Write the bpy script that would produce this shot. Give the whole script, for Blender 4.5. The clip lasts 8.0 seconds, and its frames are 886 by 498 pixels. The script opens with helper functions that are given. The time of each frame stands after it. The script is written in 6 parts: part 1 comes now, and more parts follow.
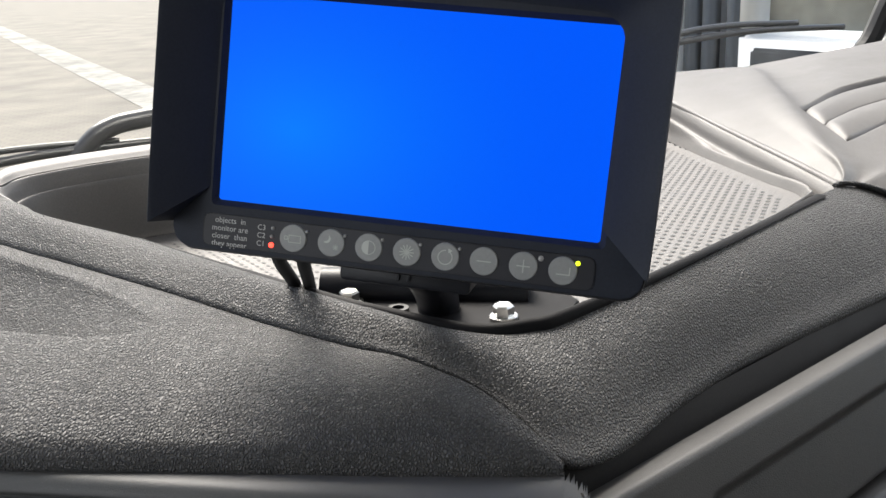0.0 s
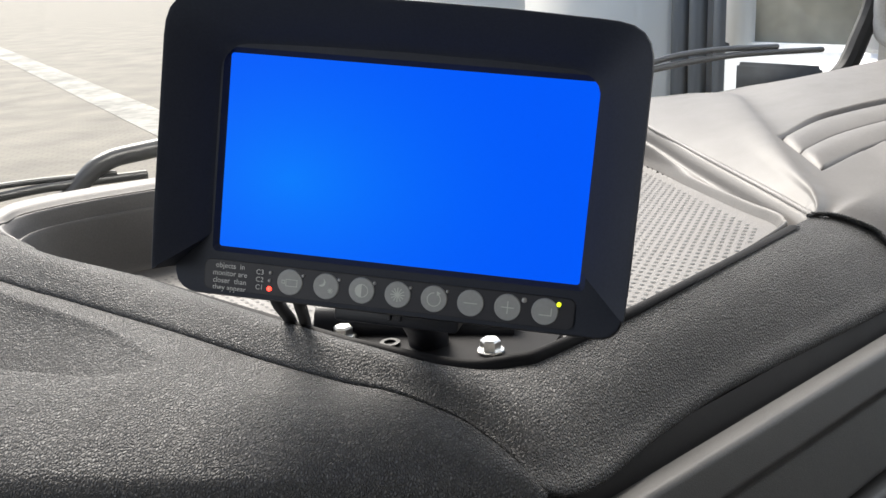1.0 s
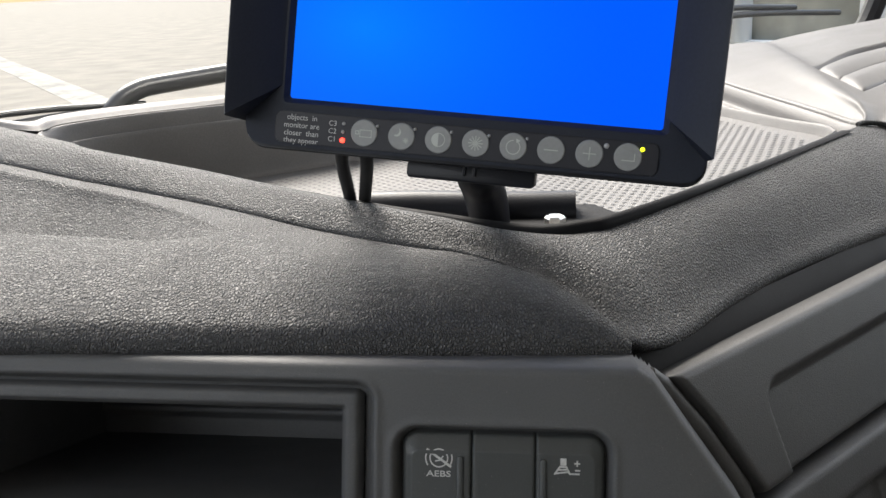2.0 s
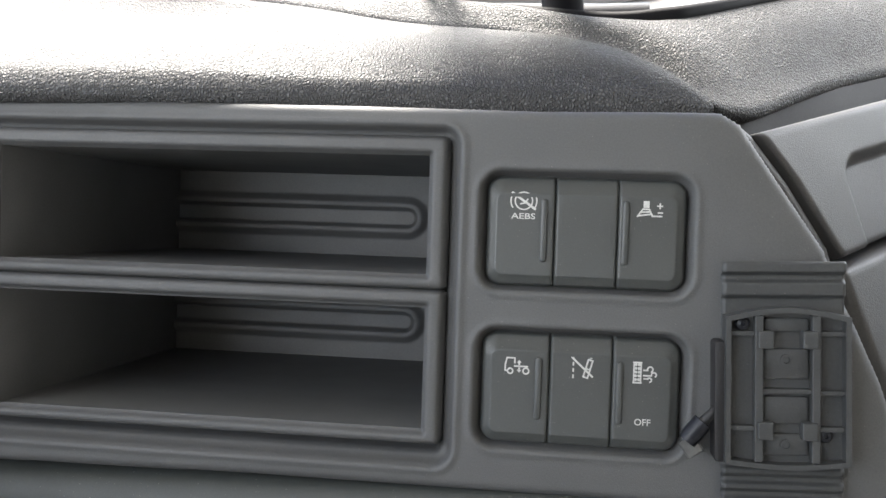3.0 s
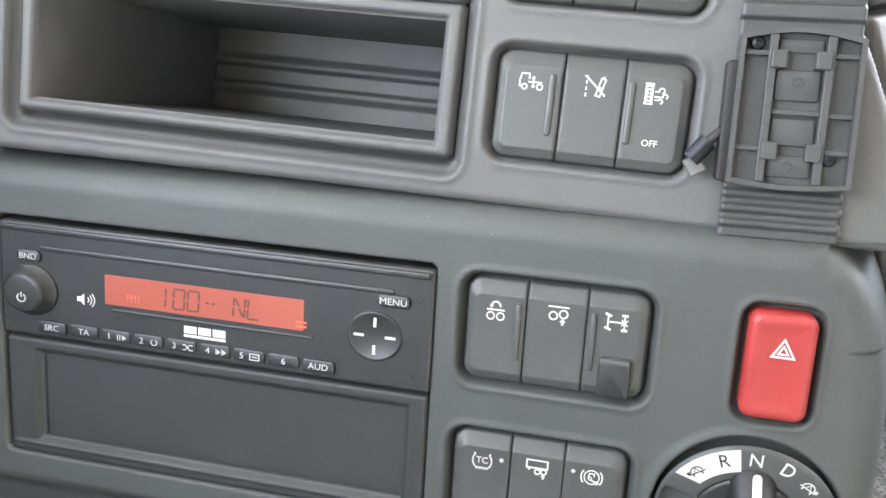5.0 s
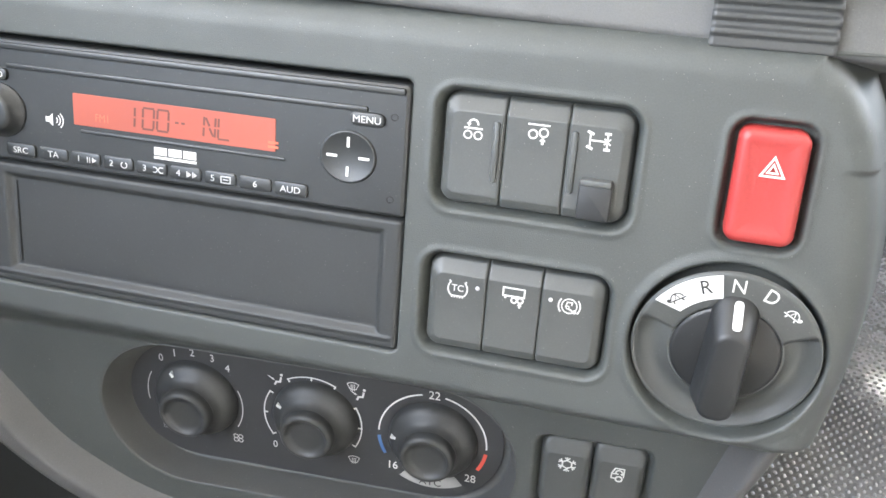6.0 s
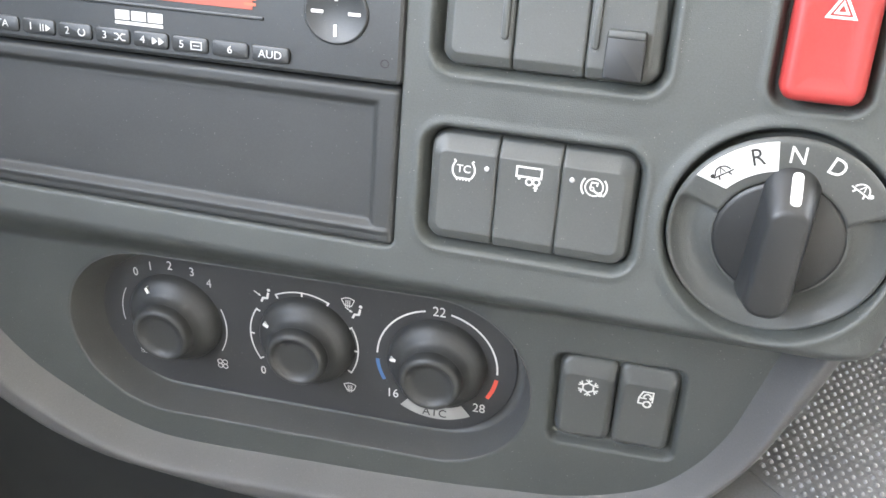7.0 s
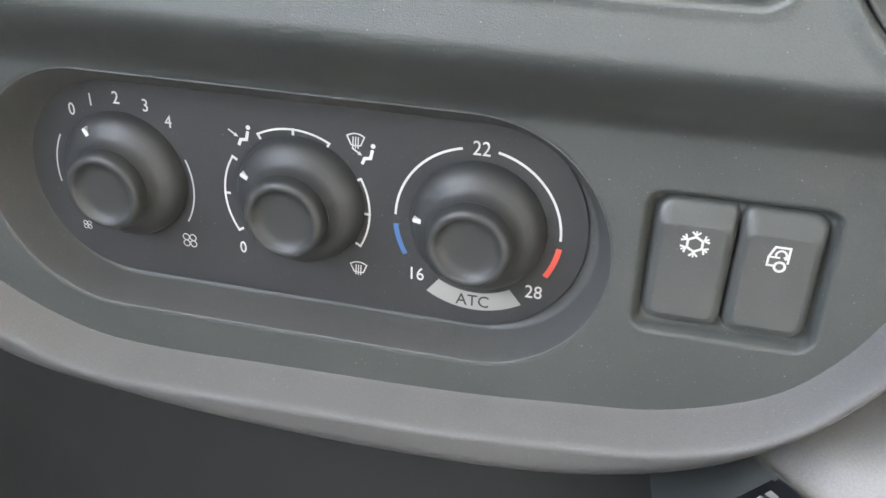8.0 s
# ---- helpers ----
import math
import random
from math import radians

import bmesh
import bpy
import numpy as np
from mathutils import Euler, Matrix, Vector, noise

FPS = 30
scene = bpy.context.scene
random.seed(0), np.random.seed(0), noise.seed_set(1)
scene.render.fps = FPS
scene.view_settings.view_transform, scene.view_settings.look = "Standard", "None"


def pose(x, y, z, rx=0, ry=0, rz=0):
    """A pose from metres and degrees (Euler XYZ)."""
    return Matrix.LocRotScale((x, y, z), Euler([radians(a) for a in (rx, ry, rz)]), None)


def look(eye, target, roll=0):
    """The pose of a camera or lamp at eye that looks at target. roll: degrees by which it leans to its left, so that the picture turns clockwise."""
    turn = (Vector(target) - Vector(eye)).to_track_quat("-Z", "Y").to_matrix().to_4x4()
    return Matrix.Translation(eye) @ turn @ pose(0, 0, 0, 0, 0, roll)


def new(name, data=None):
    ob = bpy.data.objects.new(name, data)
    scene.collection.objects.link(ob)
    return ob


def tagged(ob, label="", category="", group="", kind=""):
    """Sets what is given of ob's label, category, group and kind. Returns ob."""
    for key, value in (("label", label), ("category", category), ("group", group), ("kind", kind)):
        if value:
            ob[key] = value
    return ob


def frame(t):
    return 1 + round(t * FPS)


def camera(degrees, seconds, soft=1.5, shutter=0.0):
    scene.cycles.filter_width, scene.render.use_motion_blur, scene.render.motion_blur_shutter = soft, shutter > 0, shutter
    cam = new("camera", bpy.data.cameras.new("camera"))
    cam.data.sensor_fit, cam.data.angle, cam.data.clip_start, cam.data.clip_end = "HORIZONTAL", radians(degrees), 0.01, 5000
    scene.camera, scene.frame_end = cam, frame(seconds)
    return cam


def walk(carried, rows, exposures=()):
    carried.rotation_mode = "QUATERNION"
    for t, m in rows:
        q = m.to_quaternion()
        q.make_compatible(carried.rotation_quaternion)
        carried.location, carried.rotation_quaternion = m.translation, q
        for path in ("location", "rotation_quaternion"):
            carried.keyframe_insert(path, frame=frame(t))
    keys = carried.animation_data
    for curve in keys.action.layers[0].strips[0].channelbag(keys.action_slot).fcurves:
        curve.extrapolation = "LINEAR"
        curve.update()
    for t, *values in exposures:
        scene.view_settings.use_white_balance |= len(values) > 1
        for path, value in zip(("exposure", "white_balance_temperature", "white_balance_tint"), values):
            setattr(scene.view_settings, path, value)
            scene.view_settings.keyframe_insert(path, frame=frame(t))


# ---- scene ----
cam = camera(50.9, 8.0, soft=1.5, shutter=0.0)
PATH = [
    (0.0, 0.0697, -0.2451, 1.3, 72.575, 2.67, 10.496),
    (0.5, 0.0779, -0.2638, 1.3237, 73.004, 2.823, 10.019),
    (1.0, 0.0748, -0.2618, 1.3184, 73.318, 3.024, 9.817),
    (1.2, 0.0714, -0.261, 1.3117, 73.492, 3.216, 9.539),
    (2.3, 0.0221, -0.2903, 1.2243, 73.841, 2.792, 9.297),
    (2.5, 0.0152, -0.2977, 1.2046, 73.435, 2.704, 9.461),
    (2.7, 0.0191, -0.3014, 1.1926, 73.163, 3.117, 10.567),
    (3.0, 0.0193, -0.3148, 1.1798, 71.683, 2.163, 11.467),
    (3.5, 0.0357, -0.3455, 1.1847, 69.098, 1.522, 13.159),
    (3.7, 0.0410, -0.3573, 1.1922, 68.715, 1.132, 14.093),
    (4.0, 0.0425, -0.3626, 1.1902, 68.212, 0.552, 14.721),
    (4.3, 0.0414, -0.3580, 1.1673, 67.864, -0.189, 15.505),
    (4.5, 0.0388, -0.3535, 1.1545, 67.429, -0.100, 15.719),
    (4.7, 0.0367, -0.3439, 1.1460, 65.314, 0.078, 15.688),
    (5.0, 0.0422, -0.3446, 1.1183, 65.008, -0.659, 16.213),
    (5.2, 0.0444, -0.3444, 1.1084, 61.981, -1.031, 15.475),
    (6.3, 0.0654, -0.3406, 1.0730, 59.454, -0.963, 18.871),
    (6.5, 0.0655, -0.3389, 1.0706, 59.235, -0.882, 19.040),
    (6.7, 0.0645, -0.3315, 1.0561, 59.623, -1.056, 19.282),
    (7.0, 0.0589, -0.3147, 1.0192, 58.627, -0.761, 19.049),
    (7.5, 0.0431, -0.2798, 0.9499, 56.772, -0.684, 19.416),
    (8.0, 0.0300, -0.2557, 0.9037, 59.424, -0.442, 19.858),
]
EXPOSURES = [(0.0, 1.02), (1.2, 0.97), (2.3, 1.3), (2.5, 1.63), (3.0, 2.5), (3.5, 3.5), (4.0, 3.38), (4.5, 3.72), (5.0, 3.95), (6.5, 4.42), (7.0, 4.42), (7.5, 4.47), (8.0, 4.57)]
walk(cam, [(t, pose(*p)) for t, *p in PATH], EXPOSURES)

# ---- world and light ----
world = bpy.data.worlds.new("sky")
scene.world = world
world.use_nodes = True
wn = world.node_tree.nodes
sky = wn.new("ShaderNodeTexSky")
sky.sky_type, sky.sun_disc = "NISHITA", False
sky.sun_elevation, sky.sun_rotation = radians(46), radians(326)
sky.air_density, sky.dust_density, sky.ozone_density = 1.0, 3.0, 1.0
wn["Background"].inputs["Strength"].default_value = 0.15
world.node_tree.links.new(sky.outputs["Color"], wn["Background"].inputs["Color"])
sun = new("sun", bpy.data.lights.new("sun", "SUN"))
sun.data.energy, sun.data.angle, sun.data.color = 4.2, radians(34), (1.0, 0.95, 0.88)
sun.matrix_world = look((0, 0, 6), (0.39, -0.58, 6 - 0.72))

# the truck's own axes stand at 45 degrees to the console: s to its right, f to its front
FT = pose(0, 0, 0, 0, 0, 45)
# daylight of the two door windows, thrown up to the roof lining by the sunlit yard
for nm, s0, aim, watts in (("daylight_east", 1.15, -0.1, 3.6), ("daylight_west", -1.05, 0.1, 3.6)):
    d = bpy.data.lights.new(nm, "AREA")
    d.shape, d.size, d.size_y, d.energy, d.color = "RECTANGLE", 0.90, 0.76, watts, (1.0, 0.98, 0.95)
    new(nm, d).matrix_world = look(FT @ Vector((s0, -0.12, 1.52)), FT @ Vector((s0 + aim, -0.12, 1.52 + 0.08)))

# ---- axes of the panels: x along the switch rows, y up the panel, z towards the cab ----
K = 0.001
FU = pose(0.0017, 0.008, 1.0251, 72.94, 1.82, 3.59)
FL = pose(-0.0037, -0.0227, 0.9393, 77.8, -0.06, 2.33)
FH = pose(-0.0505, 0.0064, 0.7792, 89.88, 1.1, 6.08)
FM = pose(-0.0103, 0.1095, 1.241, 78.8, 0, 1.93) @ pose(0, 0, 0, 0, 0, -6.74)


# ---- materials ----
def mat(name, base, rough=0.5, metal=0.0, grain=0.0, grain_scale=600.0, bump=0.0, spots=0.0, spot_scale=25.0,
        leather=False, emit=0.0, coat=0.0, dust=0.0):
    """A painted, moulded or metal surface with colour grain, stains, dust and relief, all in object metres."""
    m = bpy.data.materials.new(name)
    m.use_nodes = True
    nt = m.node_tree
    b = nt.nodes["Principled BSDF"]
    b.inputs["Base Color"].default_value = (*base, 1)
    b.inputs["Roughness"].default_value = rough
    b.inputs["Metallic"].default_value = metal
    b.inputs["Coat Weight"].default_value = coat
    if emit:
        b.inputs["Emission Color"].default_value = (*base, 1)
        b.inputs["Emission Strength"].default_value = emit
    co = nt.nodes.new("ShaderNodeTexCoord")

    def noise_of(scale, detail=3.0):
        n = nt.nodes.new("ShaderNodeTexNoise")
        n.inputs["Scale"].default_value, n.inputs["Detail"].default_value = scale, detail
        nt.links.new(co.outputs["Object"], n.inputs["Vector"])
        return n

    if grain or spots or dust:
        last = None
        for amount, scale in ((grain, grain_scale), (spots, spot_scale)):
            if not amount:
                continue
            n = noise_of(scale)
            r = nt.nodes.new("ShaderNodeMapRange")
            r.inputs["From Min"].default_value, r.inputs["From Max"].default_value = 0.3, 0.7
            r.inputs["To Min"].default_value, r.inputs["To Max"].default_value = 1 - amount, 1 + amount
            nt.links.new(n.outputs["Fac"], r.inputs["Value"])
            if last is None:
                last = r.outputs["Result"]
            else:
                mu = nt.nodes.new("ShaderNodeMath")
                mu.operation = "MULTIPLY"
                nt.links.new(last, mu.inputs[0]), nt.links.new(r.outputs["Result"], mu.inputs[1])
                last = mu.outputs[0]
        col = None
        if last is not None:
            mix = nt.nodes.new("ShaderNodeVectorMath")
            mix.operation = "SCALE"
            mix.inputs[0].default_value = base
            nt.links.new(last, mix.inputs["Scale"])
            col = mix.outputs["Vector"]
        if dust:
            n = noise_of(1500, 1.0)
            r = nt.nodes.new("ShaderNodeMapRange")
            r.inputs["From Min"].default_value, r.inputs["From Max"].default_value = 0.76, 0.80
            nt.links.new(n.outputs["Fac"], r.inputs["Value"])
            mx = nt.nodes.new("ShaderNodeMix")
            mx.data_type = "RGBA"
            sc = nt.nodes.new("ShaderNodeMath")
            sc.operation = "MULTIPLY"
            sc.inputs[1].default_value = dust
            nt.links.new(r.outputs["Result"], sc.inputs[0])
            nt.links.new(sc.outputs[0], mx.inputs["Factor"])
            mx.inputs["A"].default_value = (*base, 1)
            if col is not None:
                nt.links.new(col, mx.inputs["A"])
            mx.inputs["B"].default_value = (0.45, 0.43, 0.4, 1)
            col = mx.outputs["Result"]
        nt.links.new(col, b.inputs["Base Color"])
        rr = nt.nodes.new("ShaderNodeMapRange")
        rr.inputs["To Min"].default_value, rr.inputs["To Max"].default_value = max(rough - 0.08, 0.02), min(rough + 0.08, 1)
        nt.links.new(noise_of(40).outputs["Fac"], rr.inputs["Value"])
        nt.links.new(rr.outputs["Result"], b.inputs["Roughness"])
    if bump:
        bp = nt.nodes.new("ShaderNodeBump")
        bp.inputs["Strength"].default_value = min(bump, 1.0)
        bp.inputs["Distance"].default_value = 0.0012 if leather else 0.00025
        if leather:
            wob = noise_of(220, 2.0)
            mv = nt.nodes.new("ShaderNodeMix")
            mv.data_type = "VECTOR"
            mv.inputs["Factor"].default_value = 0.0011
            nt.links.new(co.outputs["Object"], mv.inputs["A"]), nt.links.new(wob.outputs["Color"], mv.inputs["B"])
            vo = nt.nodes.new("ShaderNodeTexVoronoi")
            vo.feature = "DISTANCE_TO_EDGE"
            vo.inputs["Scale"].default_value = grain_scale
            longer = nt.nodes.new("ShaderNodeVectorMath")
            longer.operation = "MULTIPLY"
            longer.inputs[1].default_value = (1.0, 0.55, 0.7)
            nt.links.new(mv.outputs["Result"], longer.inputs[0])
            nt.links.new(longer.outputs["Vector"], vo.inputs["Vector"])
            inv = nt.nodes.new("ShaderNodeMapRange")
            inv.interpolation_type = "SMOOTHSTEP"
            inv.inputs["From Max"].default_value = 0.36
            nt.links.new(vo.outputs["Distance"], inv.inputs["Value"])
            nt.links.new(inv.outputs["Result"], bp.inputs["Height"])
            # shade of the grain's creases put into the base colour, cell tops lightened
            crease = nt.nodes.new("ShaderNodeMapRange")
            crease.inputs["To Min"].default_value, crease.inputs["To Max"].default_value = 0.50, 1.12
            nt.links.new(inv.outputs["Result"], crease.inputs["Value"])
            crease_shade = nt.nodes.new("ShaderNodeVectorMath")
            crease_shade.operation = "SCALE"
            nt.links.new(b.inputs["Base Color"].links[0].from_socket, crease_shade.inputs[0])
            nt.links.new(crease.outputs["Result"], crease_shade.inputs["Scale"])
            nt.links.new(crease_shade.outputs["Vector"], b.inputs["Base Color"])
        else:
            nt.links.new(noise_of(grain_scale * 1.6, 2.0).outputs["Fac"], bp.inputs["Height"])
        nt.links.new(bp.outputs["Normal"], b.inputs["Normal"])
    return m


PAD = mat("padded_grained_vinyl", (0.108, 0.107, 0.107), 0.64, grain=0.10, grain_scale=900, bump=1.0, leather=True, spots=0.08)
PAD.node_tree.nodes["Principled BSDF"].inputs["Specular IOR Level"].default_value = 0.40
DASH = mat("grained_grey_plastic", (0.115, 0.110, 0.105), 0.55, grain=0.1, grain_scale=900, bump=0.6, spots=0.06, dust=0.15)
LIPM = mat("lip_plastic", (0.076, 0.0755, 0.074), 0.56, grain=0.08, grain_scale=1400, bump=0.5, spots=0.05, dust=0.3)
RECESS = mat("recess_plastic", (0.058, 0.0595, 0.0580), 0.54, grain=0.08, grain_scale=1400, bump=0.5, spots=0.05, dust=0.3)
# near-black base colour holds the shade that falls on the knee panel
KNEE = mat("shaded_knee_plastic", (0.0105, 0.0115, 0.011), 0.66, grain=0.08, grain_scale=1200, bump=0.3, spots=0.08)
WINGM = mat("dark_grained_plastic", (0.057, 0.056, 0.055), 0.5, grain=0.1, grain_scale=900, bump=0.6, spots=0.06, dust=0.15)
PANEL = mat("satin_grey_plastic", (0.083, 0.084, 0.084), 0.62, grain=0.08, grain_scale=1400, bump=0.5, spots=0.05, dust=0.3)
CONSOLE = mat("dark_slate_plastic", (0.048, 0.0530, 0.0505), 0.56, grain=0.08, grain_scale=1400, bump=0.5, spots=0.06, dust=0.5)
BAY = mat("compartment_plastic", (0.145, 0.147, 0.148), 0.5, grain=0.08, grain_scale=1200, bump=0.3, spots=0.08, dust=0.2)
KEY = mat("switch_plastic", (0.053, 0.0565, 0.0545), 0.44, grain=0.06, grain_scale=1600, bump=0.3, spots=0.05, dust=0.3)
GRIP = mat("grip_plastic", (0.016, 0.017, 0.0175), 0.46, grain=0.06, grain_scale=1600, bump=0.2, spots=0.05, dust=0.12)
COVER = mat("cover_plastic", (0.0235, 0.0255, 0.0255), 0.55, grain=0.08, grain_scale=1200, bump=0.3, spots=0.08, dust=0.2)
BLACK = mat("black_plastic", (0.013, 0.014, 0.018), 0.4, grain=0.1, grain_scale=900, bump=0.2, spots=0.1)
MATT = mat("matt_black_plastic", (0.024, 0.023, 0.023), 0.6, grain=0.1, grain_scale=900, bump=0.2)
for m_ in (MATT, BLACK):  # dull, open-grained plastics
    m_.node_tree.nodes["Principled BSDF"].inputs["Specular IOR Level"].default_value = 0.25
RUBBER = mat("black_rubber", (0.015, 0.015, 0.016), 0.6, grain=0.1, grain_scale=500, bump=0.3)
HOLDER = mat("holder_plastic", (0.040, 0.042, 0.042), 0.55, grain=0.1, grain_scale=700, bump=0.3, spots=0.12, dust=0.3)
KEYPRINT = mat("worn_key_print", (0.50, 0.50, 0.48), 0.5, grain=0.15, grain_scale=900)
PRINT = mat("radio_print", (0.42, 0.42, 0.41), 0.5)
WHITE = mat("white_print", (0.52, 0.52, 0.50), 0.5)
GREYP = mat("grey_print", (0.45, 0.45, 0.44), 0.5)
BLUEP = mat("blue_print", (0.05, 0.12, 0.26), 0.5)
REDP = mat("red_print", (0.55, 0.075, 0.05), 0.5)
DARKP = mat("dark_print", (0.02, 0.02, 0.02), 0.5)
HAZ = mat("red_switch_plastic", (0.28, 0.027, 0.025), 0.45, grain=0.05, grain_scale=900, bump=0.15, spots=0.04)
STEEL = mat("zinc_steel", (0.62, 0.62, 0.60), 0.28, metal=1.0, grain=0.08, spots=0.1)
ORANGE = mat("orange_plastic", (0.55, 0.11, 0.02), 0.35)
LCD = mat("amber_lcd", (0.26, 0.058, 0.036), 0.5, emit=0.011, spots=0.06, spot_scale=30)
SEG = mat("lcd_segments", (0.10, 0.03, 0.02), 0.6)
LEDOFF = mat("unlit_led", (0.34, 0.34, 0.34), 0.3)
LEDRED = mat("lit_red_led", (1.0, 0.05, 0.03), 0.3, emit=2.0)
LEDYEL = mat("lit_yellow_led", (0.75, 0.95, 0.02), 0.3, emit=1.0)
BTN = mat("grey_rubber_button", (0.25, 0.26, 0.26), 0.5, grain=0.05, bump=0.1)
BTNSYM = mat("button_symbol", (0.46, 0.48, 0.46), 0.5)
LINER = mat("beige_lining", (0.56, 0.55, 0.53), 0.8, grain=0.08, grain_scale=500, bump=0.4, spots=0.05)
TRIM = mat("dark_cab_trim", (0.055, 0.055, 0.056), 0.7, grain=0.1, grain_scale=500, bump=0.4, spots=0.08)
FLOORM = mat("cab_floor_rubber", (0.045, 0.045, 0.045), 0.7, grain=0.15, grain_scale=200, bump=0.4, spots=0.2, spot_scale=6)
VANW = mat("white_vehicle_paint", (0.80, 0.80, 0.78), 0.3, spots=0.03, spot_scale=2, coat=0.3)
VANDK = mat("dark_vehicle_trim", (0.02, 0.022, 0.025), 0.5, spots=0.2, spot_scale=3)
WIPER = mat("wiper_black", (0.030, 0.031, 0.033), 0.34, grain=0.1, bump=0.1)


def screen_material():
    """The lit blue picture of the monitor, with the uneven glow of its back light, under a satin front."""
    m = mat("lit_blue_screen", (0.0, 0.14, 0.95), 0.25)
    nt = m.node_tree
    b = nt.nodes["Principled BSDF"]
    co = nt.nodes.new("ShaderNodeTexCoord")
    mp = nt.nodes.new("ShaderNodeMapping")
    mp.inputs["Location"].default_value = (0.38, 0.12, 0)
    mp.inputs["Scale"].default_value = (8, 12, 1)
    gr = nt.nodes.new("ShaderNodeTexGradient")
    gr.gradient_type = "QUADRATIC_SPHERE"
    ra = nt.nodes.new("ShaderNodeValToRGB")
    ra.color_ramp.elements[0].color = (0.0, 0.100, 0.98, 1)
    ra.color_ramp.elements[1].color = (0.0, 0.20, 1.0, 1)
    nt.links.new(co.outputs["Object"], mp.inputs["Vector"])
    nt.links.new(mp.outputs["Vector"], gr.inputs["Vector"])
    nt.links.new(gr.outputs["Fac"], ra.inputs["Fac"])
    nt.links.new(ra.outputs["Color"], b.inputs["Emission Color"])
    b.inputs["Emission Strength"].default_value = 0.50
    b.inputs["Base Color"].default_value = (0.001, 0.003, 0.012, 1)
    b.inputs["Specular IOR Level"].default_value = 0.03
    b.inputs["Roughness"].default_value = 0.35
    return m


SCREEN = screen_material()
VISOR = mat("visor_plastic", (0.018, 0.022, 0.033), 0.6, grain=0.1, grain_scale=900, bump=0.2)
PLATE = mat("painted_black_plate", (0.008, 0.008, 0.009), 0.7, grain=0.1, grain_scale=900, bump=0.2)
PLATE.node_tree.nodes["Principled BSDF"].inputs["Specular IOR Level"].default_value = 0.15
VISOR.node_tree.nodes["Principled BSDF"].inputs["Specular IOR Level"].default_value = 0.25


def glass_material():
    m = bpy.data.materials.new("window_glass")
    m.use_nodes = True
    nt = m.node_tree
    nt.nodes.clear()
    out = nt.nodes.new("ShaderNodeOutputMaterial")
    tr, gl, mx, fr = (nt.nodes.new(k) for k in ("ShaderNodeBsdfTransparent", "ShaderNodeBsdfGlossy", "ShaderNodeMixShader", "ShaderNodeFresnel"))
    tr.inputs["Color"].default_value = (0.93, 0.95, 0.93, 1)
    gl.inputs["Roughness"].default_value = 0.02
    fr.inputs["IOR"].default_value = 1.35
    nt.links.new(fr.outputs[0], mx.inputs[0])
    nt.links.new(tr.outputs[0], mx.inputs[1]), nt.links.new(gl.outputs[0], mx.inputs[2])
    nt.links.new(mx.outputs[0], out.inputs["Surface"])
    return m


GLASS = glass_material()


def paving_material():
    """Weathered concrete paving in small blocks, worn and stained."""
    m = bpy.data.materials.new("block_paving")
    m.use_nodes = True
    nt = m.node_tree
    b = nt.nodes["Principled BSDF"]
    b.inputs["Roughness"].default_value = 0.85
    co = nt.nodes.new("ShaderNodeTexCoord")
    br = nt.nodes.new("ShaderNodeTexBrick")
    br.inputs["Scale"].default_value = 1.0
    br.inputs["Brick Width"].default_value, br.inputs["Row Height"].default_value = 0.24, 0.12
    br.inputs["Mortar Size"].default_value = 0.014
    br.inputs["Color1"].default_value, br.inputs["Color2"].default_value = (0.150, 0.132, 0.104, 1), (0.133, 0.118, 0.095, 1)
    br.inputs["Mortar"].default_value = (0.105, 0.092, 0.076, 1)
    no = nt.nodes.new("ShaderNodeTexNoise")
    no.inputs["Scale"].default_value, no.inputs["Detail"].default_value = 0.8, 7
    ra = nt.nodes.new("ShaderNodeMapRange")
    ra.inputs["From Min"].default_value, ra.inputs["From Max"].default_value = 0.3, 0.7
    ra.inputs["To Min"].default_value, ra.inputs["To Max"].default_value = 0.74, 1.30
    sc = nt.nodes.new("ShaderNodeVectorMath")
    sc.operation = "SCALE"
    nt.links.new(co.outputs["Object"], br.inputs["Vector"]), nt.links.new(co.outputs["Object"], no.inputs["Vector"])
    nt.links.new(no.outputs["Fac"], ra.inputs["Value"])
    nt.links.new(br.outputs["Color"], sc.inputs[0]), nt.links.new(ra.outputs["Result"], sc.inputs["Scale"])
    nt.links.new(sc.outputs["Vector"], b.inputs["Base Color"])
    return m


PAVING = paving_material()
LINE = mat("worn_white_line", (0.215, 0.203, 0.180), 0.85, grain=0.25, grain_scale=4, spots=0.45, spot_scale=0.5)


# ---- building helpers (millimetres inside the meshes) ----
def finish(name, me, material, parent, label="", smooth=True):
    me.materials.append(material)
    if smooth:
        me.polygons.foreach_set("use_smooth", [True] * len(me.polygons))
    ob = new(name, me)
    ob.parent = parent
    if label:
        ob["label"] = label
    return ob


def part(name, bm, material, parent, label="", smooth=False, sharp=35):
    """Links a bmesh, drawn in millimetres, as one mesh under a thing or a part."""
    bmesh.ops.scale(bm, vec=(K, K, K), verts=bm.verts)
    bmesh.ops.recalc_face_normals(bm, faces=bm.faces)
    if smooth:
        for e in bm.edges:
            e.smooth = len(e.link_faces) == 2 and e.calc_face_angle(3.2) < radians(sharp)
    me = bpy.data.meshes.new(name)
    bm.to_mesh(me)
    bm.free()
    return finish(name, me, material, parent, label, smooth)


def thing(name, m, label, category, group="", kind=""):
    ob = new(name)
    ob.empty_display_size = 0.01
    ob.matrix_world = m
    return tagged(ob, label, category, group, kind)


